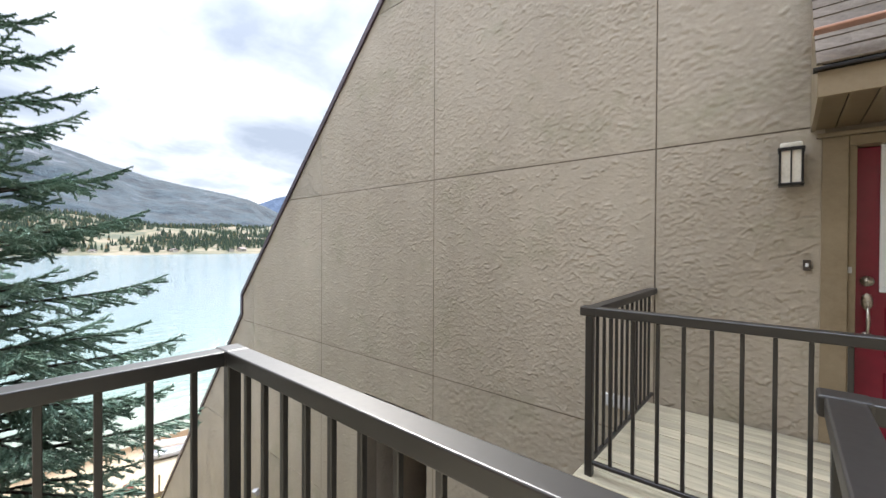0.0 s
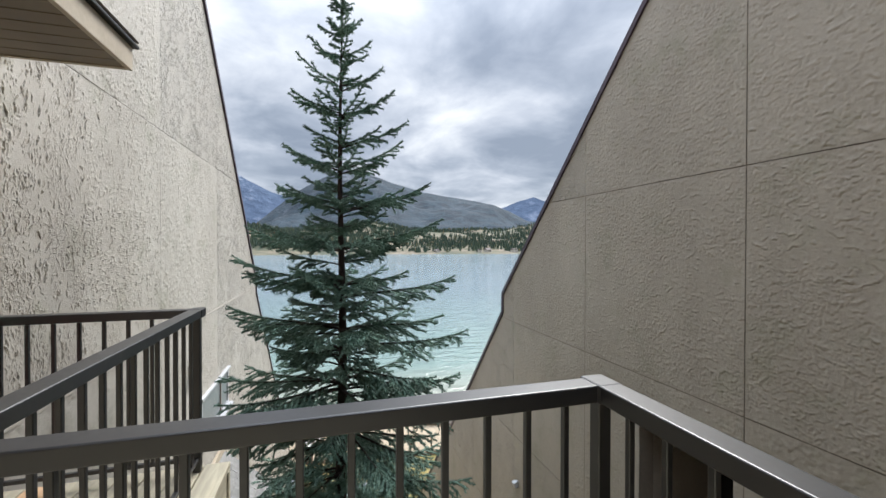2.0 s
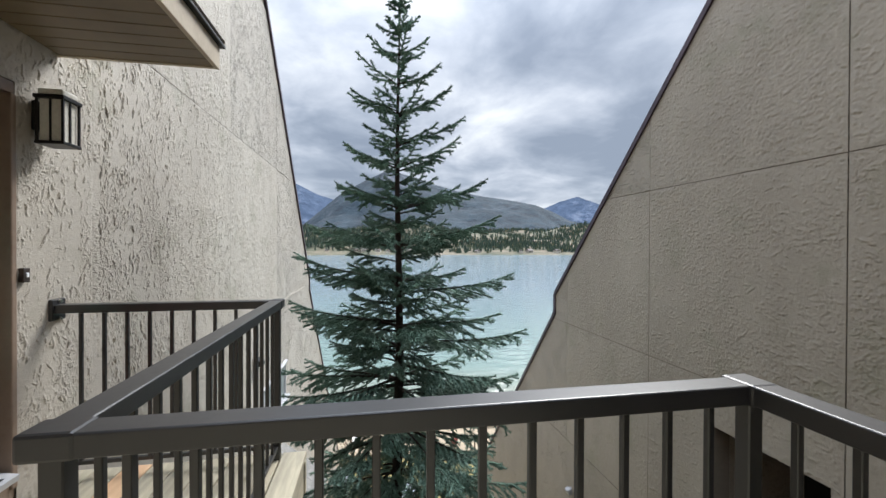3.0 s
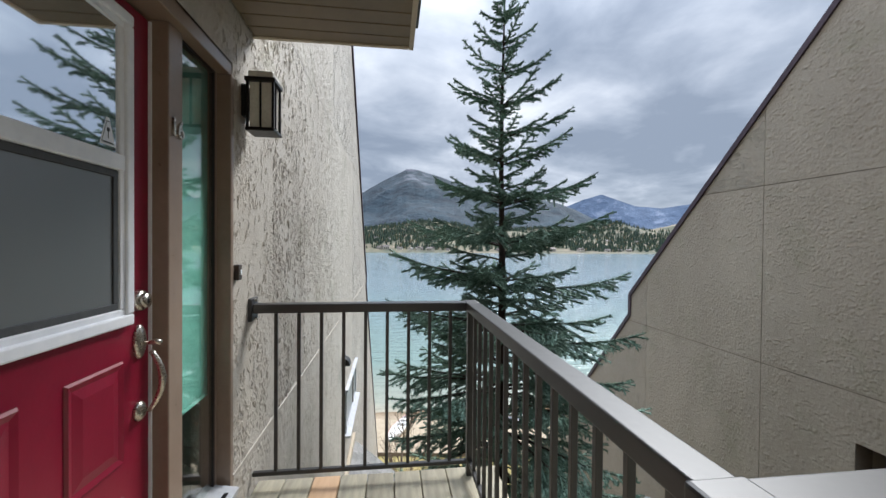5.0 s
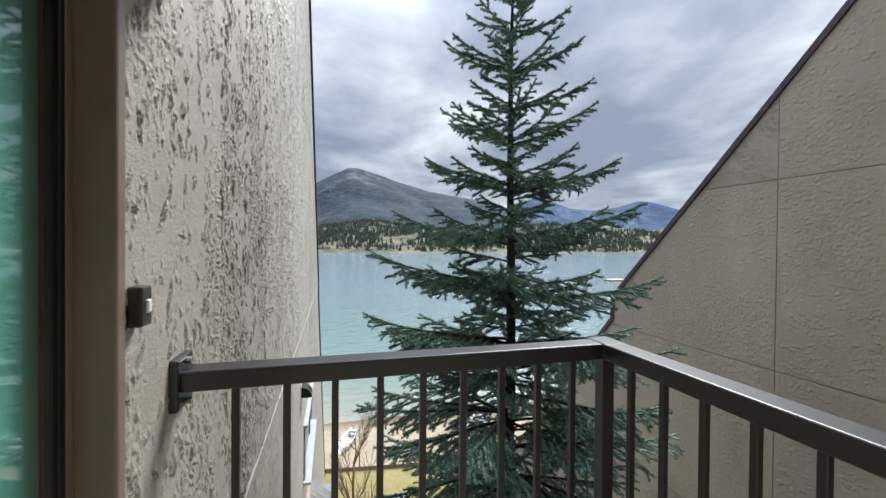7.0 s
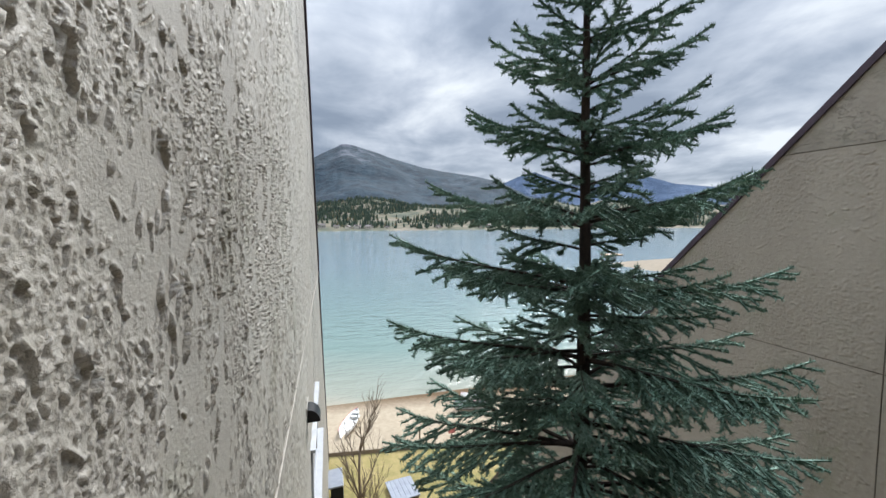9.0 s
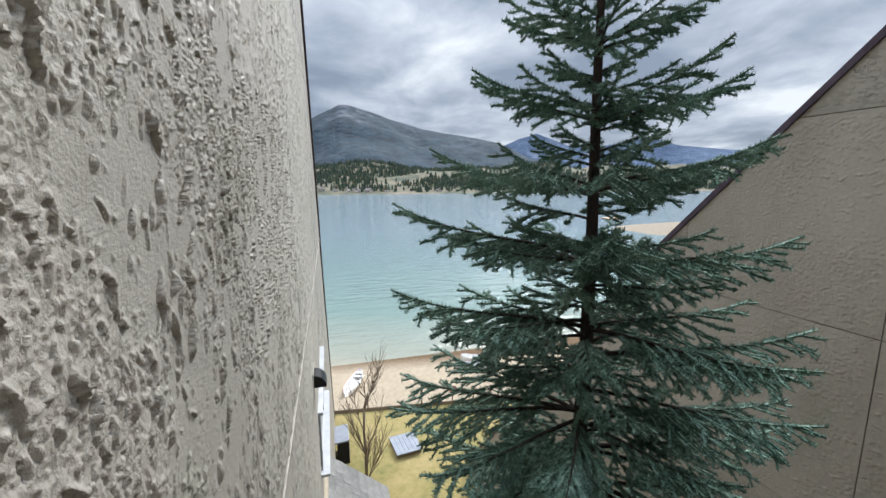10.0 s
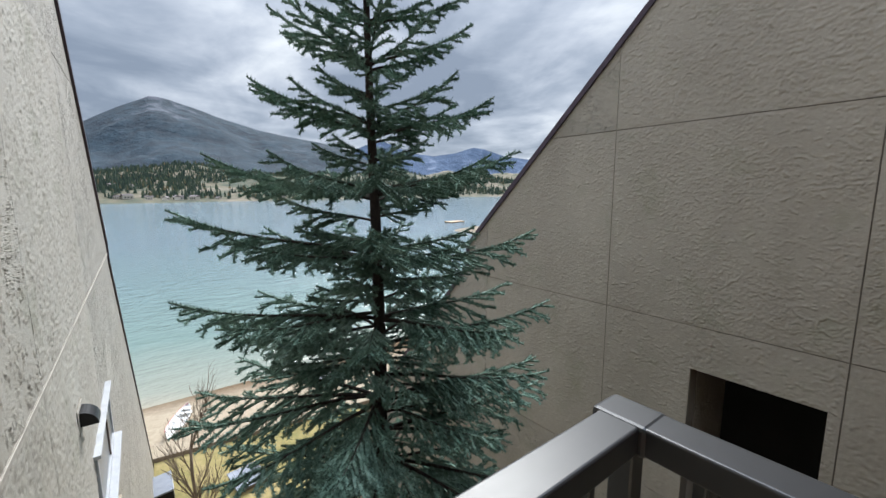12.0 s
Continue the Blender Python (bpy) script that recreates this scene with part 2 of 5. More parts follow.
def tube(points, radius, sides=8):
    """A round bar swept along points; radius may be a list."""
    bm = bmesh.new()
    pts = [Vector(q) for q in points]
    rings = []
    for i, q in enumerate(pts):
        way = (pts[min(i + 1, len(pts) - 1)] - pts[max(i - 1, 0)]).normalized()
        side = way.cross(Vector((0.31, 0.17, 1))).normalized()
        up = side.cross(way)
        r = radius[i] if isinstance(radius, (list, tuple)) else radius
        rings.append([bm.verts.new(q + r * (side * math.cos(a) + up * math.sin(a))) for a in [2 * math.pi * k / sides for k in range(sides)]])
    for r0, r1 in zip(rings, rings[1:]):
        for k in range(sides):
            bm.faces.new((r0[k], r0[(k + 1) % sides], r1[(k + 1) % sides], r1[k]))
    bm.faces.new(rings[0][::-1])
    bm.faces.new(rings[-1])
    return bm


def prism(bm, outline, y0, y1):
    """A slab with an outline in x and z, between two depths."""
    f = [bm.verts.new((x, y0, z)) for x, z in outline]
    b = [bm.verts.new((x, y1, z)) for x, z in outline]
    n = len(outline)
    faces = [bm.faces.new(f), bm.faces.new(b[::-1])] + [bm.faces.new((f[k], b[k], b[(k + 1) % n], f[(k + 1) % n])) for k in range(n)]
    bmesh.ops.recalc_face_normals(bm, faces=faces)
    return bm


def clip(poly, a, b, c):
    """The piece of a polygon (x, z) where a x + b z >= c."""
    out = []
    for k, (x, z) in enumerate(poly):
        x2, z2 = poly[(k + 1) % len(poly)]
        d, d2 = a * x + b * z - c, a * x2 + b * z2 - c
        if d >= 0:
            out.append((x, z))
        if (d >= 0) != (d2 >= 0):
            t = d / (d - d2)
            out.append((x + t * (x2 - x), z + t * (z2 - z)))
    return out


def slabs(poly, hole):
    """A convex polygon less an upright rectangle, as convex pieces."""
    if not hole:
        return [poly]
    x0, x1, z0, z1 = hole
    left, rest = clip(poly, -1, 0, -x0), clip(poly, 1, 0, x0)
    right, rest = clip(rest, 1, 0, x1), clip(rest, -1, 0, -x1)
    low, rest = clip(rest, 0, -1, -z0), clip(rest, 0, 1, z0)
    top = clip(rest, 0, 1, z1)
    return [q for q in (left, right, low, top) if len(q) > 2]


def under_edge(poly, edge):
    """The pieces of a polygon under the building's stepped slanting edge."""
    xk, zu, zl, su, sl = edge          # kink's x, its upper and lower height, the two slopes
    up = clip(clip(poly, 0, 1, zu), su, -1, su * xk - zu)
    mid = clip(clip(clip(poly, 0, -1, -zu), 0, 1, zl), 1, 0, xk)
    low = clip(clip(poly, 0, -1, -zl), sl, -1, sl * xk - zl)
    return [q for q in (up, mid, low) if len(q) > 2]


# edge line: z rises with x; solid where z <= line
EDGE_R = (-8.64, 0.28, -0.13, 0.985, 1.10)
EDGE_L = (-12.15, 0.42, 0.10, 1.02, 0.95)
TOP = 7.0
END = 4.6       # how far the walls run on behind the walk


def edge_points(edge, top, bottom):
    xk, zu, zl, su, sl = edge
    return [(xk + (top - zu) / su, top), (xk, zu), (xk, zl), (xk - (zl - bottom) / sl, bottom)]


# ---- the two stucco walls ----


def stucco_wall(name, face, out, edge, xs, zs, holes, mat, skip=()):
    """A panelled wall; out is the side (+1 or -1 in y) to which it faces. The panels stand 10 mm proud of the core."""
    core = bmesh.new()
    cells = [(-26, END)], [(GROUND - 0.5, TOP)]
    pieces = under_edge([(-26, GROUND - 0.5), (END, GROUND - 0.5), (END, TOP), (-26, TOP)], edge)
    for q in pieces:
        todo = [q]
        for h in holes:
            todo = [r for s in todo for r in slabs(s, h)]
        for r in todo:
            prism(core, r, face - out * 0.012, face - out * 0.22)
    wall = tagged(part(name, core, M_CORE), "taupe painted stucco side wall with slanting roof edge", "wall", kind="structure")
    gap = 0.006
    for i, (x0, x1) in enumerate(zip(xs, xs[1:])):
        for j, (z0, z1) in enumerate(zip(zs, zs[1:])):
            if (i, j) in skip:
                continue
            cell = [(x0 + 0.0015, z0 + gap), (x1 - 0.0015, z0 + gap), (x1 - 0.0015, z1 - gap), (x0 + 0.0015, z1 - gap)]
            todo = under_edge(cell, edge)
            for h in holes:
                todo = [r for s in todo for r in slabs(s, h)]
            if not todo:
                continue
            bm = bmesh.new()
            for r in todo:
                prism(bm, r, face, face - out * 0.02)
            part("panel", bm, mat, wall)
    # metal flashing along the slanting edge, and the roof behind it
    pts = edge_points(edge, TOP, GROUND)
    for (xa, za), (xb, zb) in zip(pts, pts[1:]):
        bm = bmesh.new()
        d = Vector((xb - xa, 0, zb - za)).normalized()
        n = Vector((-d.z, 0, d.x)) * (1 if -d.z < 0 else -1)
        a, b = Vector((xa, 0, za)), Vector((xb, 0, zb)) + d * 0.01
        quad = [a - n * 0.03, b - n * 0.03, b + n * 0.045, a + n * 0.045]
        prism(bm, [(q.x, q.z) for q in quad], face + out * 0.03, face - out * 0.3)
        part("flashing", bm, M_FLASHING, wall)
    roof = bmesh.new()
    for (xa, za), (xb, zb) in zip(pts, pts[1:]):
        d = Vector((xb - xa, 0, zb - za)).normalized()
        n = Vector((-d.z, 0, d.x)) * (1 if -d.z < 0 else -1)
        a, b = Vector((xa, 0, za)), Vector((xb, 0, zb))
        quad = [a - n * 0.2, b - n * 0.2, b + n * 0.03, a + n * 0.03]
        prism(roof, [(q.x, q.z) for q in quad], face - out * 0.3, face - out * 7.0)
    tagged(part(name.replace("wall", "roof"), roof, M_FLASHING), "slanting dark metal roof behind the stucco wall", "roof", kind="structure")
    return wall


SIDE, BELL = -2.825, -2.858        # end of the door's opening, the doorbell
L_DOOR = (SIDE, -1.50, DECK - 0.12, 2.09)
R_DOOR = (0.14, 1.24, DECK - 0.06, 2.03)
R_DARK = (-4.58, -3.37, -3.0, -0.78)
XS_L = [-5.8 + 2.44 * k for k in range(-9, 4)] + [END]
ZS_L = [0.25 + 2.44 * k for k in range(-5, 3)]
XS_R = [-5.69 + 2.42 * k for k in range(-8, 5)]
ZS_R = [-0.25 + 2.365 * k for k in range(-5, 4)]
NEAR = {(8, 4), (8, 5), (9, 4), (9, 5), (9, 6), (10, 4), (10, 5)}
NEAR_R = {(7, 4), (7, 5), (8, 4), (8, 5), (8, 6), (9, 4), (9, 5), (9, 6), (10, 5), (10, 6)}
wall_left = stucco_wall("wall_left", LEFT, 1, EDGE_L, XS_L, ZS_L, [L_DOOR], M_STUCCO_L, NEAR)
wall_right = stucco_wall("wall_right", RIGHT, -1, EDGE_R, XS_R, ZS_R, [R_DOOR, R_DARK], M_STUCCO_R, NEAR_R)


def lattice(px, pz, fx, fz, rng):
    """Smooth value noise at the grid of px by pz, fx and fz knots to the metre."""
    gx, gz = (px - px[0]) * fx, (pz - pz[0]) * fz
    table = rng.random((int(gz[-1]) + 3, int(gx[-1]) + 3))
    ix, iz = gx.astype(int), gz.astype(int)
    tx, tz = gx - ix, gz - iz
    tx, tz = tx * tx * (3 - 2 * tx), tz * tz * (3 - 2 * tz)
    a = table[np.ix_(iz, ix)] * (1 - tx) + table[np.ix_(iz, ix + 1)] * tx
    b = table[np.ix_(iz + 1, ix)] * (1 - tx) + table[np.ix_(iz + 1, ix + 1)] * tx
    return a * (1 - tz)[:, None] + b * tz[:, None]


def trowel(H, px, pz, rng, count, long, high, wide, across, where=None, dig=0.75):
    """Raised plaster strokes with one sheer, torn side: it faces back along the passage on the left wall, downwards on the right one."""
    run, rest = (px, pz) if across else (pz, px)
    for _ in range(count):
        a, c = rng.uniform(run[0], run[-1]), rng.uniform(rest[0], rest[-1])
        if where is not None:
            i = min(len(px) - 1, int(np.searchsorted(px, a if across else c)))
            j = min(len(pz) - 1, int(np.searchsorted(pz, c if across else a)))
            if where[j, i] < rng.random():
                continue
        L = rng.uniform(*long) * rng.uniform(0.45, 1.0)
        h, w = rng.uniform(*high), rng.uniform(*wide)
        lean = rng.normal(-0.05, 0.5) if across else rng.normal(-0.16, 0.34)
        f1, f2, p1, p2 = rng.uniform(25, 60), rng.uniform(90, 200), rng.uniform(0, 6.3), rng.uniform(0, 6.3)
        i0, i1 = np.searchsorted(run, (a - L / 2, a + L / 2))
        r0, r1 = np.searchsorted(rest, (c - 2.6 * w - 0.4 * L, c + 2.6 * w + 0.4 * L))
        if i1 - i0 < 1 or r1 - r0 < 1:
            continue
        q, e = run[i0:i1] - a, rest[r0:r1]
        mid = c + lean * q + 0.09 * L * np.sin(f1 * q + p1) + 0.0022 * np.sin(f2 * q + p2)
        d = (e[None, :] - mid[:, None]) if across else (mid[:, None] - e[None, :])
        taper = np.sqrt(np.clip(1 - (2 * q / L) ** 2, 0, 1)) * (0.8 + 0.2 * np.sin(f2 * 0.6 * q + p1))
        hill = h * taper[:, None] * np.clip(d / 0.0022 + 0.5, 0, 1) * np.exp(-np.clip(d, 0, None) / w)
        slit = dig * h * taper[:, None] * np.clip(1 - np.abs(d + 0.32 * w) / (0.42 * w), 0, 1) ** 0.5
        if across:
            hill, slit = hill.T, slit.T
            spot = (slice(r0, r1), slice(i0, i1))
        else:
            spot = (slice(i0, i1), slice(r0, r1))
        H[spot] = np.where(hill > 0.0004, np.maximum(H[spot], hill), np.minimum(H[spot], np.maximum(H[spot] - slit, -slit)))


def thick_panel(x0, x1, z0, z1, step, seed, close=None, right=False, hole=None, edge=None, size=1.0):
    """A stucco panel with real relief: raised strokes, down the left wall and across the right one. close: a stretch (x, x, z, z) with finer steps."""
    rng = np.random.default_rng(seed)
    px, pz = np.arange(x0, x1, step), np.arange(z0, z1, step)
    if close:
        xa, xb, za, zb = close
        px = np.concatenate([px[px < xa - 0.503], np.arange(xa - 0.5, xa - 0.002, 0.004), np.arange(xa, xb, 0.0022), px[px > xb + 0.002]])
        pz = np.concatenate([pz[pz < za - 0.002], np.arange(za, zb, 0.0024), pz[pz > zb + 0.002]])
    px, pz = np.append(px[px < x1 - 0.001], x1), np.append(pz[pz < z1 - 0.001], z1)
    if hole:
        px = np.unique(np.concatenate([px, [v for v in hole[:2] if x0 < v < x1]]))
        pz = np.unique(np.concatenate([pz, [v for v in hole[2:] if z0 < v < z1]]))
    nx, nz = len(px), len(pz)
    grain = lambda fx, fz: lattice(px, pz, fx, fz, rng)
    rise = lambda v, a, b: np.clip((v - a) / (b - a), 0, 1)
    area = (x1 - x0) * (z1 - z0)
    H = np.zeros((nz, nx))
    if right:
        patch = rise(grain(1.6, 1.8) * 0.6 + grain(4, 4) * 0.4, 0.3, 0.62)
        trowel(H, px, pz, rng, int(area * 150), (0.04, 0.15), (0.006, 0.014), (0.007, 0.016), True, 0.35 + 0.65 * patch, 1.0)
        trowel(H, px, pz, rng, int(area * 1000), (0.016, 0.06), (0.005, 0.012), (0.005, 0.011), True, 0.2 + 0.8 * patch)
        trowel(H, px, pz, rng, int(area * 260), (0.02, 0.07), (0.005, 0.011), (0.005, 0.011), False, patch)
        y = H + 0.006 * (grain(3, 3) - 0.5)
    else:
        patch = rise(grain(5.0, 3.5) * 0.6 + grain(15, 8) * 0.4, 0.34, 0.62)
        k = size
        trowel(H, px, pz, rng, int(area * 260 / k), (0.025 * k, 0.12 * k), (0.008 * k, 0.016 * k), (0.005 * k, 0.011 * k), False, 0.5 + 0.5 * patch, 1.0)
        trowel(H, px, pz, rng, int(area * 110 / k), (0.02 * k, 0.07 * k), (0.004 * k, 0.009 * k), (0.006 * k, 0.012 * k), True, patch, 1.0)
        if step < 0.009:
            trowel(H, px, pz, rng, int(area * 2600 / k), (0.012 * k, 0.04 * k), (0.004 * k, 0.009 * k), (0.004 * k, 0.008 * k), False, 0.1 + 0.9 * patch, 1.1)
        else:
            trowel(H, px, pz, rng, int(area * 700), (0.03, 0.08), (0.007, 0.014), (0.006, 0.011), False, 0.15 + 0.85 * patch, 1.1)
        if close:
            i0, i1 = np.searchsorted(px, (close[0] - 0.4, close[1]))
            j0, j1 = np.searchsorted(pz, close[2:])
            crumbs = int(12000 * (close[1] - close[0] + 0.4) * (close[3] - close[2]))
            trowel(H[j0:j1, i0:i1], px[i0:i1], pz[j0:j1], rng, crumbs, (0.004, 0.018), (0.002, 0.0055), (0.002, 0.005), False, 0.05 + 0.95 * patch[j0:j1, i0:i1], 1.0)
            trowel(H[j0:j1, i0:i1], px[i0:i1], pz[j0:j1], rng, crumbs // 2, (0.003, 0.010), (0.0015, 0.004), (0.002, 0.004), True, patch[j0:j1, i0:i1])
        y = 0.006 + H + 0.005 * (grain(6, 5) - 0.5) + 0.0009 * patch * grain(220, 200)
    rim = np.minimum(np.minimum(px - x0, x1 - px)[None, :], np.minimum(pz - z0, z1 - pz)[:, None])
    y = y * np.clip(rim / 0.035, 0.25, 1) if right else 0.006 + (y - 0.006) * np.clip(rim / 0.012, 0, 1)
    X, Z = np.meshgrid(px, pz)
    co = np.stack([X, RIGHT - y if right else LEFT + y, Z], -1).reshape(-1, 3)
    idx = np.arange(nx * nz).reshape(nz, nx)
    quads = np.stack([idx[:-1, :-1], idx[1:, :-1], idx[1:, 1:], idx[:-1, 1:]], -1)
    mx, mz = np.meshgrid((px[1:] + px[:-1]) / 2, (pz[1:] + pz[:-1]) / 2)
    keep = np.ones(mx.shape, bool)
    if hole:
        keep &= ~((mx > hole[0]) & (mx < hole[1]) & (mz > hole[2]) & (mz < hole[3]))
    if edge:
        xk, zu, zl, su, sl = edge
        keep &= np.where(mz > zu, mz < zu + su * (mx - xk), np.where(mz > zl, mx > xk, mz < zl + sl * (mx - xk)))
    quads = quads[keep]
    me = bpy.data.meshes.new("panel")
    me.from_pydata(co.tolist(), [], (quads[:, ::-1] if not right else quads).tolist())
    me.materials.append(M_STUCCO_FINE_R if right else M_STUCCO_NEAR)
    me.polygons.foreach_set("use_smooth", [True] * len(me.polygons))
    ob = new("panel", me)
    ob.parent = wall_right if right else wall_left


g = 0.0035
thick_panel(-5.8 + g, -3.36, 0.25 + g, 2.69 - g, 0.0075, 1, (-3.82, -3.42, 0.88, 1.66))
thick_panel(-5.8 + g, -3.36, 2.69 + g, 4.6, 0.012, 2)
thick_panel(-3.36, -0.92 - g, 2.69 + g, 4.6, 0.02, 11)
thick_panel(-0.92 + g, 1.52 - g, 0.25 + g, 2.69 - g, 0.025, 12)
thick_panel(-0.92 + g, 1.52 - g, -2.19 + g, 0.25 - g, 0.03, 13)
thick_panel(-5.8 + g, -3.36, -2.19 + g, 0.25 - g, 0.0155, 3)
thick_panel(-8.24 + g, -5.8 - g, 0.25 + g, 2.69 - g, 0.013, 4)
thick_panel(-8.24 + g, -5.8 - g, -2.19 + g, 0.25 - g, 0.016, 5)
thick_panel(-3.36, SIDE, 0.25 + g, 2.69 - g, 0.0036, 6, size=0.85)
thick_panel(SIDE, -0.92 - g, 2.09, 2.69 - g, 0.0075, 7)
thick_panel(-3.36, -0.92 - g, -2.19 + g, -0.08, 0.02, 8)
thick_panel(-3.36, SIDE, -0.08, 0.25 - g, 0.0075, 9)
thick_panel(-1.50, -0.92 - g, -0.08, 2.09, 0.014, 10)

g = 0.0055
for k, (xa, xb, za, zb, step, hole, edge) in enumerate((
        (-5.69, -3.27, -0.25, 2.115, 0.0105, None, None), (-3.27, -0.85, -0.25, 2.115, 0.0095, None, None),
        (-3.27, -0.85, 2.115, 4.48, 0.0115, None, None), (-5.69, -3.27, 2.115, 4.48, 0.012, None, EDGE_R),
        (-8.11, -5.69, -0.25, 2.115, 0.012, None, EDGE_R), (-8.11, -5.69, -2.615, -0.25, 0.013, None, EDGE_R),
        (-5.69, -3.27, -2.615, -0.25, 0.0125, R_DARK, None), (-3.27, -0.85, -2.615, -0.25, 0.016, R_DARK, None))):
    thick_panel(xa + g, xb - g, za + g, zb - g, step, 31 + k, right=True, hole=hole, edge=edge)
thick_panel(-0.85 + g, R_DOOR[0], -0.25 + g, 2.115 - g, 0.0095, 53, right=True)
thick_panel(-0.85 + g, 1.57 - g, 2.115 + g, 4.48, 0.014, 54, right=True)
tagged(part("joint_strip", boxed(-12.1, SIDE, LEFT + 0.002, LEFT + 0.013, 0.236, 0.262, 0.003, 1), M_SILL_DULL), "pale caulked joint strip on the stucco wall", "trim", kind="structure")
# unseen wall added behind the walk: closes the place and cuts light from behind
bm = boxed(END + 0.02, END + 0.25, LEFT - 0.2, RIGHT + 0.2, GROUND, TOP)
tagged(part("wall_back", bm, M_SHINGLE), "unseen added brown shingled wall closing the passage and cutting light", "wall", kind="structure")

# ---- deck ----
floor = tagged(new("floor"), "weathered pine plank deck and landings", "deck", kind="structure")


def deck(x0, x1, y0, y1, top, new_row=None):
    n = round((y1 - y0) / 0.143)
    wide = (y1 - y0) / n
    first = None
    for k in range(n):
        ya = y0 + k * wide
        if first is None:
            first = part("plank", boxed(x0, x1, -wide / 2 + 0.003, wide / 2 - 0.003, -0.036, 0, 0.003, 1), M_PLANK, floor)
            first.matrix_basis = pose(0, ya + wide / 2, top)
        elif k == new_row:
            ob = part("plank", boxed(x0, x1, -wide / 2 + 0.003, wide / 2 - 0.003, -0.036, 0, 0.003, 1), M_PLANK_NEW, floor, "fresh orange pine plank")
            ob.matrix_basis = pose(0, ya + wide / 2, top)
        else:
            share(first, floor, pose(random.uniform(-0.004, 0.004), ya + wide / 2, top + random.uniform(-0.002, 0.002), 0, 0, random.uniform(-0.05, 0.05)))
    part("joist", boxed(x0 + 0.02, x0 + 0.06, y0, y1, top - 0.23, top - 0.04), M_PLANK, floor)
    part("joist", boxed(x0 + 0.06, x1, y0 + 0.01, y0 + 0.05, top - 0.23, top - 0.04), M_PLANK, floor)
    part("joist", boxed(x0 + 0.06, x1, y1 - 0.05, y1 - 0.01, top - 0.23, top - 0.04), M_PLANK, floor)


deck(-3.14, -1.49, LEFT + 0.02, -0.77, DECK, 2)
deck(-1.485, END, LEFT + 0.02, 0.60, DECK)
deck(0.0, END, 0.605, 1.34, DECK)
deck(-0.93, END, 2.12, RIGHT - 0.02, DECK + 0.01)
deck(1.6, END, 1.345, 2.115, DECK)

# ---- railings ----
RAIL_TOP = 0.992
base_baluster = {}


def railing(points, label, spacing=0.112, base=DECK):
    ob = thing("railing", label, "railing", group="deck railings")
    key = round(base, 3)
    for n, (a, b) in enumerate(zip(points, points[1:])):
        a, b = Vector((*a, 0)), Vector((*b, 0))
        way = (b - a).normalized()
        long = (b - a).length
        ang = math.degrees(math.atan2(way.y, way.x))
        cap = bmesh.new()
        box(cap, -0.03 if n else 0, long + 0.03 if n + 2 < len(points) else long, -0.034, 0.034, -0.046, 0, 0.005, 3)
        part("top_rail", cap, M_RAIL, ob).matrix_basis = pose(a.x, a.y, RAIL_TOP, 0, 0, ang) @ pose(0, 0, 0.0015 * (n % 2))
        part("bottom_rail", boxed(0, long, -0.012, 0.012, -0.011, 0.011, 0.003, 1), M_RAIL, ob).matrix_basis = pose(a.x, a.y, base + 0.075, 0, 0, ang)
        count = round(long / spacing)
        for k in range(1, count):
            q = a + way * (k * long / count)
            m = pose(q.x, q.y, base + 0.07, 0, 0, ang)
            if key in base_baluster:
                share(base_baluster[key], ob, m)
            else:
                base_baluster[key] = part("baluster", boxed(-0.0085, 0.0085, -0.0085, 0.0085, 0, RAIL_TOP - base - 0.12, 0.002, 1), M_RAIL, ob)
                base_baluster[key].matrix_basis = m
        if n:
            part("joint_sleeve", boxed(-0.046, 0.046, -0.0365, 0.0365, -0.048, 0.003, 0.007, 2), M_RAIL, ob).matrix_basis = pose(a.x, a.y, RAIL_TOP, 0, 0, ang)
            part("post", boxed(-0.02, 0.02, -0.02, 0.02, base, RAIL_TOP - 0.05, 0.003, 1), M_RAIL, ob).matrix_basis = pose(a.x, a.y, 0)
    return ob


r1 = railing([(-3.07, LEFT + 0.015), (-3.07, -0.93), (-1.395, -0.93), (-1.395, 0.512), (0.06, 0.512), (0.06, 1.25), (1.6, 1.25)],
             "brown enamelled metal railing with thin square balusters round the deck")
bracket = part("wall_bracket", boxed(-3.12, -3.02, LEFT, LEFT + 0.024, RAIL_TOP - 0.085, RAIL_TOP + 0.03, 0.006, 2), M_RAIL, r1)
for zz in (RAIL_TOP + 0.018, RAIL_TOP - 0.074):
    part("bolt", rod(bmesh.new(), (-3.07, LEFT + 0.018, zz), (-3.07, LEFT + 0.036, zz), 0.008, sides=8), M_NICKEL, bracket)
r2 = railing([(-0.86, RIGHT - 0.015), (-0.86, 2.18), (1.5, 2.18)], "brown metal railing round the neighbouring landing", base=DECK + 0.01)


# ---- entrance of the left unit ----


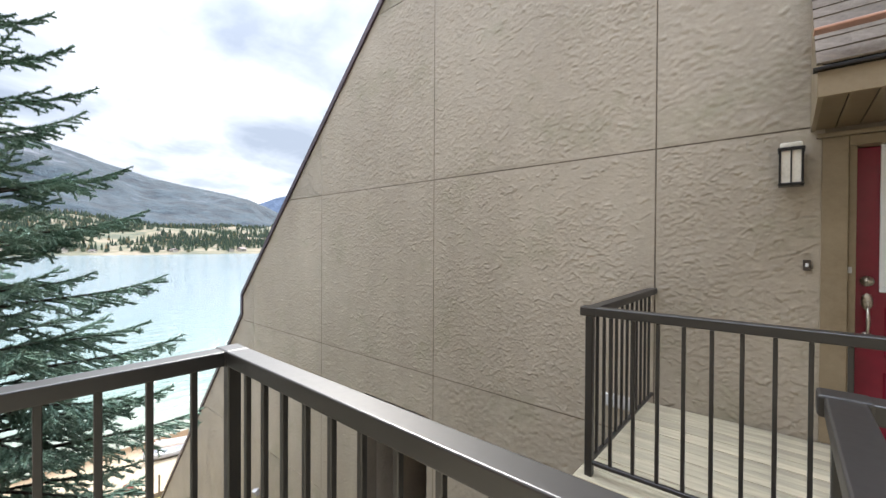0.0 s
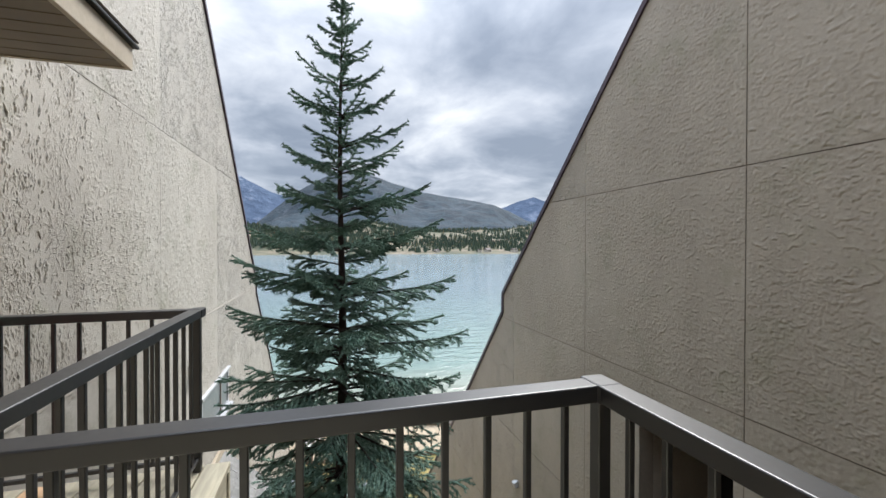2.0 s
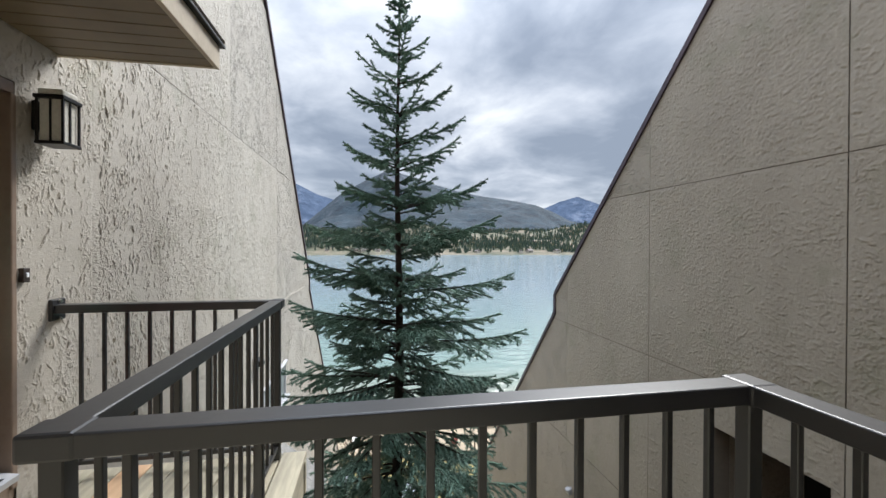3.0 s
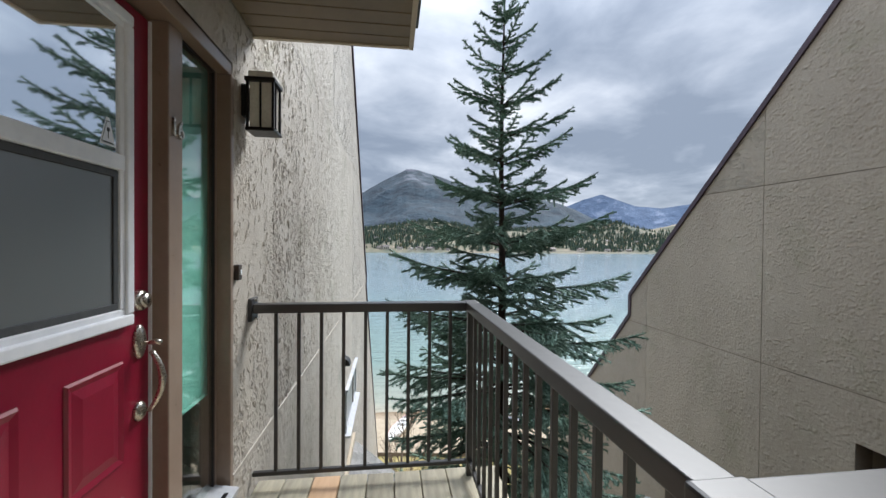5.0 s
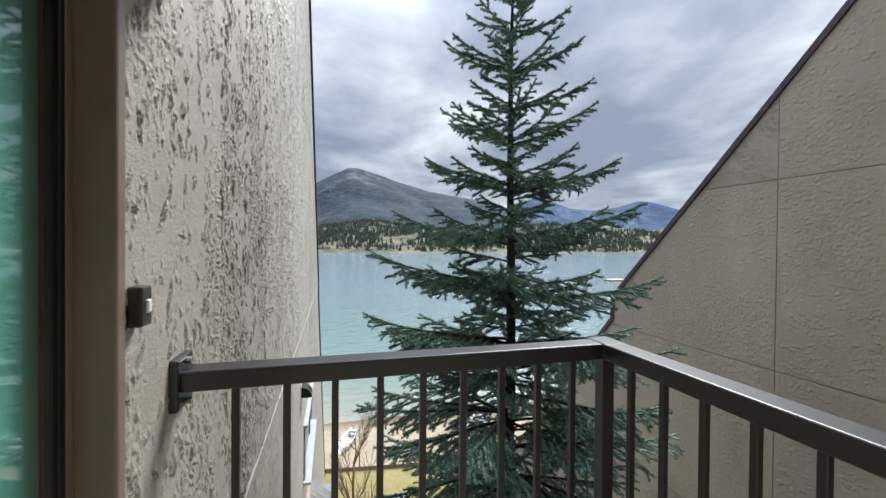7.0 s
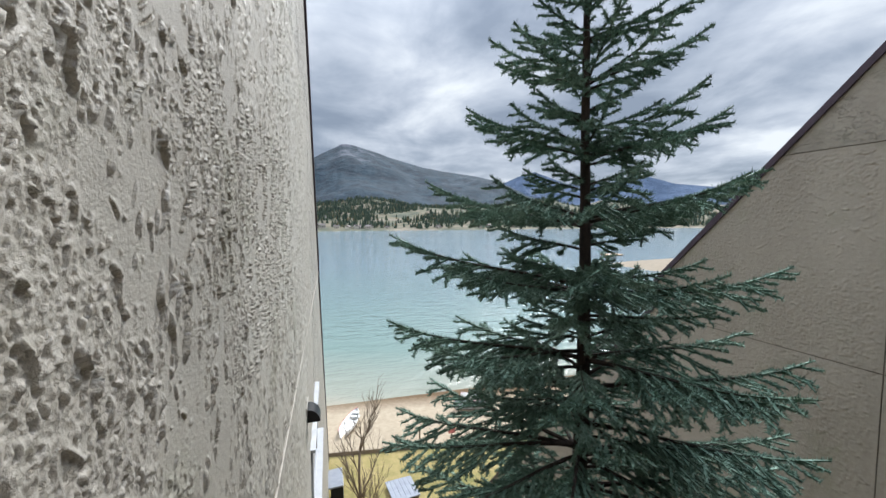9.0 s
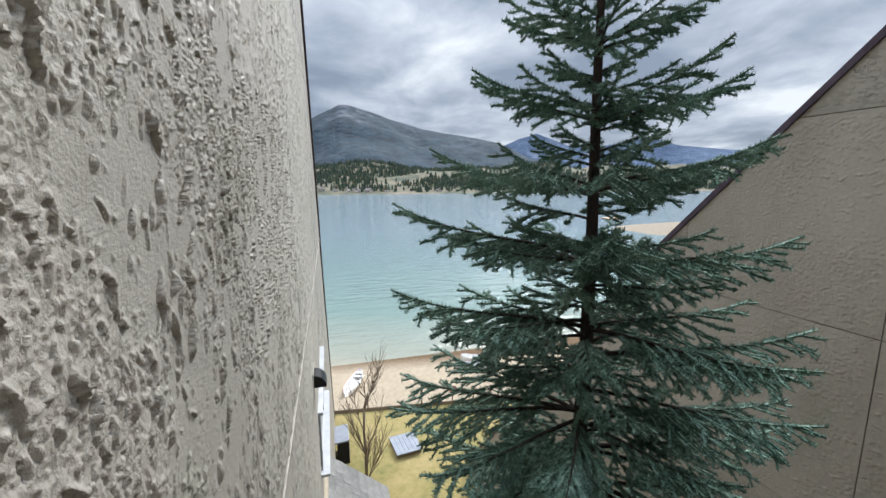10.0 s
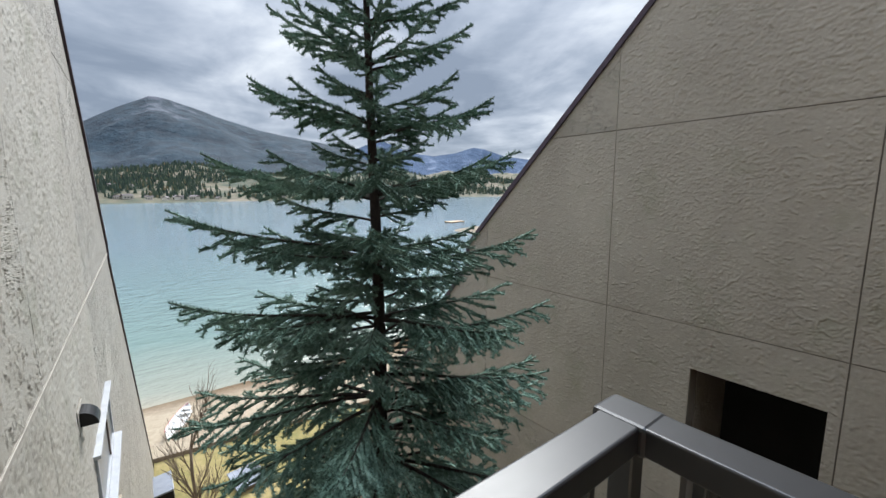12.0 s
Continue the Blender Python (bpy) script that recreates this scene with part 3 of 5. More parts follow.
def raised_panel(x0, x1, z0, z1, y, out):
    """A bevelled raised panel of a door, in a recess with a moulded rim."""
    bm = bmesh.new()
    rings = [(0.0, 0.0), (0.006, 0.007), (0.022, 0.007), (0.05, 0.001), (0.052, 0.003)]
    loops = []
    for inset, rise in rings:
        d = rise if inset < 0.04 else rise + 0.006
        d = {0.0: 0.001, 0.006: 0.008, 0.022: 0.003, 0.05: 0.009, 0.052: 0.009}[inset]
        loops.append([bm.verts.new((x, y + out * d, z)) for x, z in ((x0 + inset, z0 + inset), (x1 - inset, z0 + inset), (x1 - inset, z1 - inset), (x0 + inset, z1 - inset))])
    for a, b in zip(loops, loops[1:]):
        for k in range(4):
            bm.faces.new((a[k], a[(k + 1) % 4], b[(k + 1) % 4], b[k]))
    bm.faces.new(loops[-1])
    bmesh.ops.recalc_face_normals(bm, faces=bm.faces[:])
    return bm


def frame_ring(x0, x1, z0, z1, y0, y1, w, bevel=0.004):
    """Four bars round an opening, joined."""
    bm = bmesh.new()
    box(bm, x0, x1, y0, y1, z1 - w, z1, bevel)
    box(bm, x0, x1, y0, y1, z0, z0 + w, bevel)
    box(bm, x0, x0 + w, y0, y1, z0 + w, z1 - w, bevel)
    box(bm, x1 - w, x1, y0, y1, z0 + w, z1 - w, bevel)
    return bm


def front_door(name, latch, hinge, face, out, low, high, label):
    """A red half-glazed door; latch and hinge are the x of its two edges, face its outer y."""
    ob = thing(name, label, "door", kind="structure")
    d = 1 if hinge > latch else -1
    w = abs(hinge - latch)
    X = lambda v: latch + d * v
    part("slab", boxed(X(0), X(w), face, face - out * 0.045, low, high, 0.002, 1), M_RED, ob)
    zb, zt = 1.05, low + 1.895
    part("lite_frame", frame_ring(min(X(0.105), X(w - 0.105)), max(X(0.105), X(w - 0.105)), zb, zt, face, face + out * 0.022, 0.034, 0.006), M_WHITE, ob, "white moulded vinyl glazing frame")
    part("lite_bead", frame_ring(min(X(0.135), X(w - 0.135)), max(X(0.135), X(w - 0.135)), zb + 0.03, zt - 0.03, face + 0.001 * out, face + out * 0.013, 0.022, 0.004), M_WHITE, ob)
    part("meeting_rail", boxed(X(0.14), X(w - 0.14), face + out * 0.002, face + out * 0.018, 1.505, 1.553, 0.005), M_WHITE, ob)
    part("upper_pane", boxed(X(0.15), X(w - 0.15), face + out * 0.001, face + out * 0.006, 1.55, zt - 0.05), M_DOOR_GLASS, ob, "reflecting upper glass pane")
    part("lower_pane", boxed(X(0.15), X(w - 0.15), face + out * 0.0008, face + out * 0.004, zb + 0.05, 1.506), M_SCREENED, ob, "glass behind a grey insect screen")
    part("insect_screen", frame_ring(min(X(0.158), X(w - 0.158)), max(X(0.158), X(w - 0.158)), zb + 0.052, 1.504, face + out * 0.004, face + out * 0.009, 0.02, 0.002), M_SCREEN, ob, "grey insect screen frame")
    for a, b in ((0.13, 0.345), (w - 0.345, w - 0.13)):
        for z0, z1 in ((low + 0.17, low + 0.46), (low + 0.56, low + 0.865)):
            part("raised_panel", raised_panel(min(X(a), X(b)), max(X(a), X(b)), z0, z1, face, out), M_RED, ob)
    # lock and handle
    bolt = bmesh.new()
    rod(bolt, (X(0.055), face, 1.115), (X(0.055), face + out * 0.016, 1.115), 0.033, 0.031, 20)
    rod(bolt, (X(0.055), face + out * 0.016, 1.115), (X(0.055), face + out * 0.03, 1.115), 0.024, 0.022, 20)
    deadbolt = part("deadbolt", bolt, M_NICKEL, ob, "satin nickel deadbolt cylinder", True)
    part("keyhole", boxed(X(0.055) - 0.002, X(0.055) + 0.002, face + out * 0.029, face + out * 0.0315, 1.105, 1.122), M_BLACK, deadbolt)
    plate = bmesh.new()
    for zc, zh in ((0.985, 0.055), (0.765, 0.032)):
        bmesh.ops.create_uvsphere(plate, u_segments=20, v_segments=10, radius=1,
                                  matrix=Matrix.Translation((X(0.055), face + out * 0.004, zc)) @ Matrix.Diagonal((0.027, 0.016, zh, 1)))
    escutcheon = part("escutcheon", plate, M_NICKEL, ob, "", True)
    grip = [(X(0.055), face + out * (0.012 + 0.06 * math.sin(math.pi * (0.12 + 0.8 * u)) ** 0.8), 0.955 - 0.19 * u) for u in [k / 14 for k in range(15)]]
    part("pull_handle", tube(grip, [0.011 - 0.004 * abs(k - 6) / 8 for k in range(15)], 10), M_NICKEL, ob, "curved satin nickel pull handle", True)
    part("thumb_latch", tube([(X(0.055), face + out * q, z) for q, z in ((0.01, 0.978), (0.03, 0.981), (0.05, 0.985), (0.068, 0.982))], [0.006, 0.006, 0.010, 0.008], 8), M_NICKEL, escutcheon, "", True)
    return ob


DFACE = LEFT - 0.085
door = front_door("door_1", -2.375, -1.565, DFACE, 1, DECK + 0.03, 2.02, "closed cranberry red half-glazed front door")
# warning sticker in the glass: triangle with a key mark and a line of print
stick = thing("sticker", "white triangular warning sticker on the door glass", "sticker")
for name, sc, dy, mt in (("backing", 1.0, 0.0, M_WHITE), ("inner_field", 0.8, 0.0006, M_SCREEN), ("light_field", 0.74, 0.0012, M_WHITE)):
    bm = bmesh.new()
    tri = [(-0.032 * sc, -0.03 * sc), (0.032 * sc, -0.03 * sc), (0.006 * sc, 0.048 * sc), (-0.006 * sc, 0.048 * sc)]
    prism(bm, [(-2.178 + x, 1.598 + z) for x, z in tri], DFACE + 0.0062 + dy, DFACE + 0.0056 + dy)
    part(name, bm, mt, stick)
mark = bmesh.new()
rod(mark, (-2.178, DFACE + 0.0072, 1.612), (-2.178, DFACE + 0.0078, 1.612), 0.006, sides=12)
box(mark, -2.1795, -2.1765, DFACE + 0.0072, DFACE + 0.0078, 1.588, 1.608)
box(mark, -2.196, -2.160, DFACE + 0.0072, DFACE + 0.0078, 1.574, 1.578)
part("mark", mark, M_BLACK, stick)

# door frame, mullion, side light
trim = tagged(new("trim"), "brown painted door and side light frame", "door frame", kind="structure")
part("mullion", boxed(-2.475, -2.385, LEFT - 0.15, LEFT - 0.028, DECK, 2.03, 0.004), M_TRIM, trim)
part("jamb", boxed(-1.555, -1.505, LEFT - 0.15, LEFT - 0.02, DECK, 2.03, 0.004), M_TRIM, trim)
part("weather_strip", boxed(-2.385, -2.378, DFACE - 0.03, DFACE + 0.006, DECK + 0.03, 2.02), M_WHITE, trim)
part("head", boxed(SIDE, -1.505, LEFT - 0.15, LEFT + 0.004, 2.03, 2.086, 0.004), M_TRIM, trim)
part("side_frame", boxed(-2.7965, -2.778, LEFT - 0.15, LEFT - 0.045, DECK + 0.16, 2.03, 0.003), M_TRIM, trim)
part("side_casing", boxed(-2.827, -2.797, LEFT - 0.15, LEFT + 0.012, DECK + 0.1, 2.03, 0.005), M_TRIM, trim)
part("threshold", boxed(-2.378, -1.56, LEFT - 0.16, LEFT + 0.01, DECK, DECK + 0.028, 0.004), M_NICKEL, trim)
part("apron", boxed(SIDE, -2.39, LEFT - 0.15, LEFT - 0.002, DECK - 0.06, DECK + 0.15, 0.003), M_TRIM, trim)
# added box behind the opening; near-black colour stands in for the unlit room
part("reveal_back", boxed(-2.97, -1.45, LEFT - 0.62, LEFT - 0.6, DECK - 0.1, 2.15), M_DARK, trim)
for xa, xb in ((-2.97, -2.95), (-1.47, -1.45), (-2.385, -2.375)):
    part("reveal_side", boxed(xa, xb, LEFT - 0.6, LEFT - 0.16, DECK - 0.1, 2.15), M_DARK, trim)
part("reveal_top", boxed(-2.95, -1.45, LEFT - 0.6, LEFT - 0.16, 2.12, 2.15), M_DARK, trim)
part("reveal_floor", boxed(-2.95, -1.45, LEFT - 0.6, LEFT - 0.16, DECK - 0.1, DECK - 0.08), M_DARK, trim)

win = thing("window_1", "tall narrow side light with a half-drawn mint blind", "window", kind="structure")
pane = part("pane", boxed(-2.777, -2.475, LEFT - 0.056, LEFT - 0.050, DECK + 0.19, 2.03), M_GLASS, win)
pane.visible_shadow = False
part("window_frame", frame_ring(-2.778, -2.473, DECK + 0.165, 2.032, LEFT - 0.07, LEFT - 0.045, 0.014, 0.003), M_BLACK, win)
blind = tagged(part("roller_blind", boxed(-2.762, -2.48, LEFT - 0.078, LEFT - 0.074, 0.66, 2.03), M_BLIND), "mint green roller blind drawn two thirds down", "blind")
part("hem_bar", boxed(-2.762, -2.48, LEFT - 0.083, LEFT - 0.071, 0.648, 0.663, 0.004), M_BLIND, blind)
sill = bmesh.new()
prism(sill, [(-2.782, 0.0), (-2.478, 0.0), (-2.478, 0.03), (-2.782, 0.03)], 0, 0.14)
ob = part("window_sill", sill, M_SILL, win, "white metal sill with weep slots")
ob.matrix_basis = pose(0, LEFT - 0.09, DECK + 0.175, -9)
for xs in (-2.71, -2.55):
    part("weep_slot", boxed(xs - 0.02, xs + 0.02, LEFT + 0.012, LEFT + 0.03, DECK + 0.189, DECK + 0.1915, 0.002), M_BLACK, win)

# house number on the mullion
font = bpy.data.curves.new("house_number", "FONT")
font.body, font.size, font.extrude, font.bevel_depth = "16", 0.085, 0.003, 0.001
font.align_x = "CENTER"
tmp = bpy.data.objects.new("house_number_text", font)
scene.collection.objects.link(tmp)
me = bpy.data.meshes.new_from_object(tmp.evaluated_get(bpy.context.evaluated_depsgraph_get()))
bpy.data.objects.remove(tmp)
me.materials.clear()
me.materials.append(M_NICKEL)
num = tagged(new("house_number", me), "satin metal house number 16 on the mullion", "house number")
num.matrix_basis = pose(-2.432, LEFT - 0.0245, 1.66, 90, 0, 180)


def wall_lamp(x, y, out, z0, label):
    """A box lantern: back plate, arm, black frame, frosted panes, pale cap."""
    ob = thing("wall_lamp", label, "wall lamp", group="wall lanterns")
    h, w = 0.25, 0.062
    yc = y + out * 0.09
    part("back_plate", boxed(x - 0.045, x + 0.045, y, y + out * 0.02, z0 + 0.07, z0 + 0.22, 0.006), M_BLACK, ob)
    part("arm", boxed(x - 0.018, x + 0.018, y + out * 0.02, yc - out * 0.045, z0 + 0.10, z0 + 0.20, 0.005), M_BLACK, ob)
    glass = part("glass_box", boxed(x - w + 0.012, x + w - 0.012, yc - w + 0.012, yc + w - 0.012, z0 + 0.015, z0 + h - 0.02, 0.004), M_FROST, ob, "frosted cream glass")
    for sx in (-1, 1):
        for sy in (-1, 1):
            part("corner_bar", boxed(x + sx * w - sx * 0.011, x + sx * w, yc + sy * w - sy * 0.011, yc + sy * w, z0 + 0.012, z0 + h - 0.02, 0.0015, 1), M_BLACK, ob)
        part("glazing_bar", boxed(x + sx * (w - 0.013), x + sx * (w - 0.006), yc - 0.004, yc + 0.004, z0 + 0.012, z0 + h - 0.02), M_BLACK, glass)
        part("glazing_bar", boxed(x - 0.004, x + 0.004, yc + sx * (w - 0.013), yc + sx * (w - 0.006), z0 + 0.012, z0 + h - 0.02), M_BLACK, glass)
    part("base_ring", boxed(x - w - 0.003, x + w + 0.003, yc - w - 0.003, yc + w + 0.003, z0, z0 + 0.016, 0.003, 1), M_BLACK, ob)
    part("top_ring", boxed(x - w - 0.006, x + w + 0.006, yc - w - 0.006, yc + w + 0.006, z0 + h - 0.024, z0 + h - 0.004, 0.003, 1), M_BLACK, ob)
    part("cap", boxed(x - w + 0.006, x + w - 0.006, yc - w + 0.006, yc + w - 0.006, z0 + h - 0.004, z0 + h + 0.028, 0.008), M_FROST, ob, "pale cap")
    return ob


wall_lamp(-2.955, LEFT + 0.01, 1, 1.818, "black box wall lantern with frosted glass by the red door")
wall_lamp(-0.025, RIGHT, -1, 1.73, "black box wall lantern with frosted glass on the opposite wall")


M_BELL = worn("dark_brown_plastic", lin(52, 44, 40), lin(70, 60, 54), 12, 0.45)


def bell(x, y, out, z, label):
    ob = thing("doorbell", label, "doorbell")
    part("housing", boxed(x - 0.02, x + 0.02, y, y + out * 0.024, z - 0.035, z + 0.035, 0.004), M_BELL, ob)
    part("button", boxed(x - 0.008, x + 0.008, y + out * 0.022, y + out * 0.029, z - 0.012, z + 0.012, 0.003), M_WHITE, ob)


bell(BELL, LEFT + 0.006, 1, 1.165, "small brown doorbell with a white button on stucco")
bell(0.06, RIGHT, -1, 1.21, "small tan doorbell on the opposite stucco wall")

# ---- canopies ----


def canopy(name, x0, x1, y, out, depth, z, rise, label, fascia, shingle, first_kick=0.0):
    """A lean-to roof over an entrance: slatted soffit, fascias, overlapping shingles."""
    ob = thing(name, label, "canopy", kind="structure")
    yo = y + out * depth
    slat = None
    n = max(1, round((x1 - x0) / 0.105))
    for k in range(n):
        m = pose(x0 + (k + 0.5) * (x1 - x0) / n, 0, 0)
        if slat is None:
            slat = part("soffit_slat", boxed(-(x1 - x0) / n / 2 + 0.003, (x1 - x0) / n / 2 - 0.003, y + out * 0.014, yo - out * 0.01, z, z + 0.012, 0.002, 1), M_SOFFIT, ob)
            slat.matrix_basis = m
        else:
            share(slat, ob, m)
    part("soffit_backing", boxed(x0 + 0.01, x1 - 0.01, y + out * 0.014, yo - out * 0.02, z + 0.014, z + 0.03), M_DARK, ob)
    part("fascia", boxed(x0 - 0.012, x1 + 0.012, yo - out * 0.02, yo + out * 0.004, z - 0.008, z + 0.12, 0.003), fascia, ob)
    part("drip_edge", boxed(x0 - 0.03, x1 + 0.03, yo - out * 0.02, yo + out * 0.03, z + 0.121, z + 0.138, 0.003), M_BLACK, ob)
    top = z + 0.14
    for xe, d in ((x0, 1), (x1, -1)):
        bm = bmesh.new()
        prof = [(y + out * 0.002, z - 0.006), (yo - out * 0.021, z - 0.006), (yo - out * 0.021, top - 0.02), (y + out * 0.002, top + rise - 0.03)]
        a = [bm.verts.new((xe - d * 0.01, q, w)) for q, w in prof]
        b = [bm.verts.new((xe + d * 0.012, q, w)) for q, w in prof]
        bm.faces.new(a)
        bm.faces.new(b[::-1])
        for k in range(4):
            bm.faces.new((a[k], b[k], b[(k + 1) % 4], a[(k + 1) % 4]))
        bmesh.ops.recalc_face_normals(bm, faces=bm.faces[:])
        part("end_panel", bm, fascia, ob)
    run = depth
    slope = math.degrees(math.atan2(rise, run))
    length = math.hypot(rise, run)
    rows = max(2, round(length / 0.14))
    per = max(2, round((x1 - x0 + 0.04) / 0.26))
    wide = (x1 - x0 + 0.04) / per
    piece = None
    for r in range(rows):
        u = r / rows
        q, zz = yo + out * 0.025 - out * u * run, top + u * rise
        for k in range(per + (r % 2)):
            xc = x0 - 0.02 + (k + 0.5 - 0.5 * (r % 2)) * wide
            xc = min(max(xc, x0 - 0.02 + wide / 2), x1 + 0.02 - wide / 2)
            m = pose(xc, q, zz + random.uniform(0, 0.003), 0, 0, 0 if out < 0 else 180) @ pose(0, 0, 0.004 + 0.0015 * (k % 2), slope - 3)
            if piece is None:
                piece = part("shingle", boxed(-wide / 2 + 0.002, wide / 2 - 0.002, 0, length / rows * 1.35, 0, 0.012), shingle, ob)
                piece.matrix_basis = m
            else:
                share(piece, ob, m)
    return ob


canopy("canopy_left", -3.09, 0.3, LEFT, 1, 0.81, 2.34, 0.72, "tan lean-to canopy with slatted soffit above the red door", M_FASCIA, M_SHINGLE)
canopy("canopy_right", 0.08, 2.2, RIGHT, -1, 0.81, 2.09, 0.8, "shingled canopy with tan fascia above the neighbouring door", M_TRIM_R, M_SHINGLE)
canopy("canopy_lower", -8.52, -5.2, LEFT, 1, 0.84, -3.25, 0.72, "grey shingled lean-to roof on the stucco wall a storey below", M_FASCIA, M_SHINGLE_GREY)
tagged(part("flashing_board", boxed(-8.6, -5.2, LEFT + 0.002, LEFT + 0.05, -2.42, -2.27, 0.004), M_FASCIA), "cream board above the lower lean-to roof", "board", kind="structure")

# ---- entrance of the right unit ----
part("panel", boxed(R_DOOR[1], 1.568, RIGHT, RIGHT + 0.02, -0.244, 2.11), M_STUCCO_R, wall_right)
front_door("door_2", 0.29, 1.10, RIGHT + 0.085, -1, DECK + 0.04, 1.96, "closed dark red half-glazed door of the neighbouring unit")
t2 = tagged(new("trim_right"), "tan painted frame of the neighbouring door", "door frame", kind="structure")
part("casing", boxed(0.125, 0.25, RIGHT - 0.016, RIGHT + 0.14, DECK + 0.01, 2.03, 0.004), M_TRIM_R, t2)
part("jamb", boxed(0.252, 0.288, RIGHT + 0.012, RIGHT + 0.14, DECK + 0.01, 1.965, 0.003), M_TRIM_R, t2)
part("casing", boxed(1.105, 1.24, RIGHT - 0.016, RIGHT + 0.14, DECK + 0.01, 2.03, 0.004), M_TRIM_R, t2)
part("head", boxed(0.252, 1.103, RIGHT - 0.012, RIGHT + 0.14, 1.967, 2.028, 0.003), M_TRIM_R, t2)
part("head_moulding", boxed(0.10, 1.26, RIGHT - 0.035, RIGHT - 0.002, 2.032, 2.06, 0.005), M_TRIM_R, t2)
part("backing", boxed(0.1, 1.28, RIGHT + 0.16, RIGHT + 0.18, DECK - 0.05, 2.05), M_DARK, t2)
part("strike_plate", boxed(0.252, 0.27, RIGHT + 0.007, RIGHT + 0.013, 1.165, 1.205), M_SILL, t2)
tagged(part("flashing_strip", boxed(0.05, 0.34, RIGHT - 0.87, RIGHT - 0.8, 2.40, 2.415, 0.004), M_COPPER, None), "salmon metal flashing on the shingled canopy", "flashing", kind="structure")

# dark recess, small lamp and plate on the right wall
rec = tagged(new("recess"), "dark rectangular recess in the stucco wall", "recess", kind="structure")
x0, x1, z0, z1 = R_DARK
# back and top near-black: the recess's shade is put into their colour
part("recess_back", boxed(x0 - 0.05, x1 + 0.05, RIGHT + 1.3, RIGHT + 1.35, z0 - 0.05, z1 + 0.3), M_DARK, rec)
part("recess_side", boxed(x0 - 0.05, x0 - 0.002, RIGHT + 0.02, RIGHT + 1.3, z0 - 0.05, z1 + 0.1), M_STUCCO_R, rec)
part("recess_side", boxed(x1 + 0.002, x1 + 0.05, RIGHT + 0.02, RIGHT + 1.3, z0 - 0.05, z1 + 0.1), M_STUCCO_R, rec)
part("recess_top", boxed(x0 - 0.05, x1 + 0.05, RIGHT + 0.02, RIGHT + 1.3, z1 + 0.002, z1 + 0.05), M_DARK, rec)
part("recess_floor", boxed(x0 - 0.05, x1 + 0.05, RIGHT + 0.02, RIGHT + 1.3, z0 - 0.05, z0 - 0.002), M_CORE, rec)
vent = thing("outside_light", "small white flood lamp low on the stucco wall", "flood lamp")
part("head", boxed(-0.05, 0.05, -0.12, -0.03, -0.07, 0.05, 0.01), M_SILL, vent).matrix_basis = pose(0, 0, 0, 22, 0, 12)
part("bracket", boxed(-0.02, 0.02, -0.05, 0.0, -0.02, 0.02, 0.004), M_SILL, vent)
vent.matrix_basis = pose(-7.9, RIGHT, -3.5)
tagged(part("wall_plate", boxed(-1.26, -0.98, RIGHT - 0.02, RIGHT, -0.06, 0.05, 0.005), M_SILL), "flat white plate on the stucco wall beside the landing", "wall plate")

# ---- low window and vent hood on the left wall ----
w2 = thing("window_2", "low window with white trim in the stucco wall", "window", kind="structure")
part("pane", boxed(-8.9, -7.3, LEFT - 0.002, LEFT + 0.012, -1.62, -1.05), M_SCREENED, w2)
part("window_frame", frame_ring(-8.95, -7.25, -1.66, -1.0, LEFT, LEFT + 0.03, 0.05), M_SILL, w2)
part("head_trim", boxed(-9.0, -7.2, LEFT, LEFT + 0.06, -1.0, -0.965, 0.004), M_SILL, w2)
part("window_sill", boxed(-9.02, -7.18, LEFT, LEFT + 0.10, -1.70, -1.665, 0.004), M_SILL, w2)
part("mullion", boxed(-8.42, -8.38, LEFT, LEFT + 0.028, -1.61, -1.05), M_TRIM, w2)
hood = thing("vent_hood", "black quarter-round vent hood on a smooth stucco patch", "vent hood")
bm = bmesh.new()
ring = [(0.0, 0.0)] + [(0.115 * math.sin(a), 0.115 * math.cos(a) - 0.115 * 0) for a in [k * math.pi / 16 for k in range(9)]]
a = [bm.verts.new((-0.09, y, z)) for y, z in ring]
b = [bm.verts.new((0.09, y, z)) for y, z in ring]
bm.faces.new(a)
bm.faces.new(b[::-1])
for k in range(len(ring)):
    bm.faces.new((a[k], b[k], b[(k + 1) % len(ring)], a[(k + 1) % len(ring)]))
bmesh.ops.recalc_face_normals(bm, faces=bm.faces[:])
part("cowl", bm, M_BLACK, hood)
part("wall_flange", boxed(-0.14, 0.14, -0.004, 0.004, -0.05, 0.15, 0.003, 1), M_STUCCO_NEAR, hood)
hood.matrix_basis = pose(-6.85, LEFT + 0.01, -0.46)


# ---- ground, lake, far shore, mountains ----
SHORE, FAR = -31.0, -585.0


def ground_height(x, y):
    far = FAR - 22 * math.sin(y / 210.0) - 9 * math.sin(y / 60.0 + 1)
    n = noise.noise(Vector((x / 160, y / 160, 0.3))) + 0.5 * noise.noise(Vector((x / 60, y / 60, 4)))
    if x > -26:
        return GROUND
    if x > far + 40:
        edge = -26 - 0.16 * (y - 0) * (1 if abs(y) < 60 else 60 / abs(y))
        return max(GROUND - 3.0, GROUND - 0.07 * max(0.0, -26 - x))
    u = far + 40 - x
    return LAKE - 0.6 + min(u, 40) * 0.12 + 62 * min(1, max(0, (u - 50) / 420)) ** 0.8 * (0.85 + 0.35 * n) + 5 * max(0, n) * min(1, max(0, (u - 20) / 60))


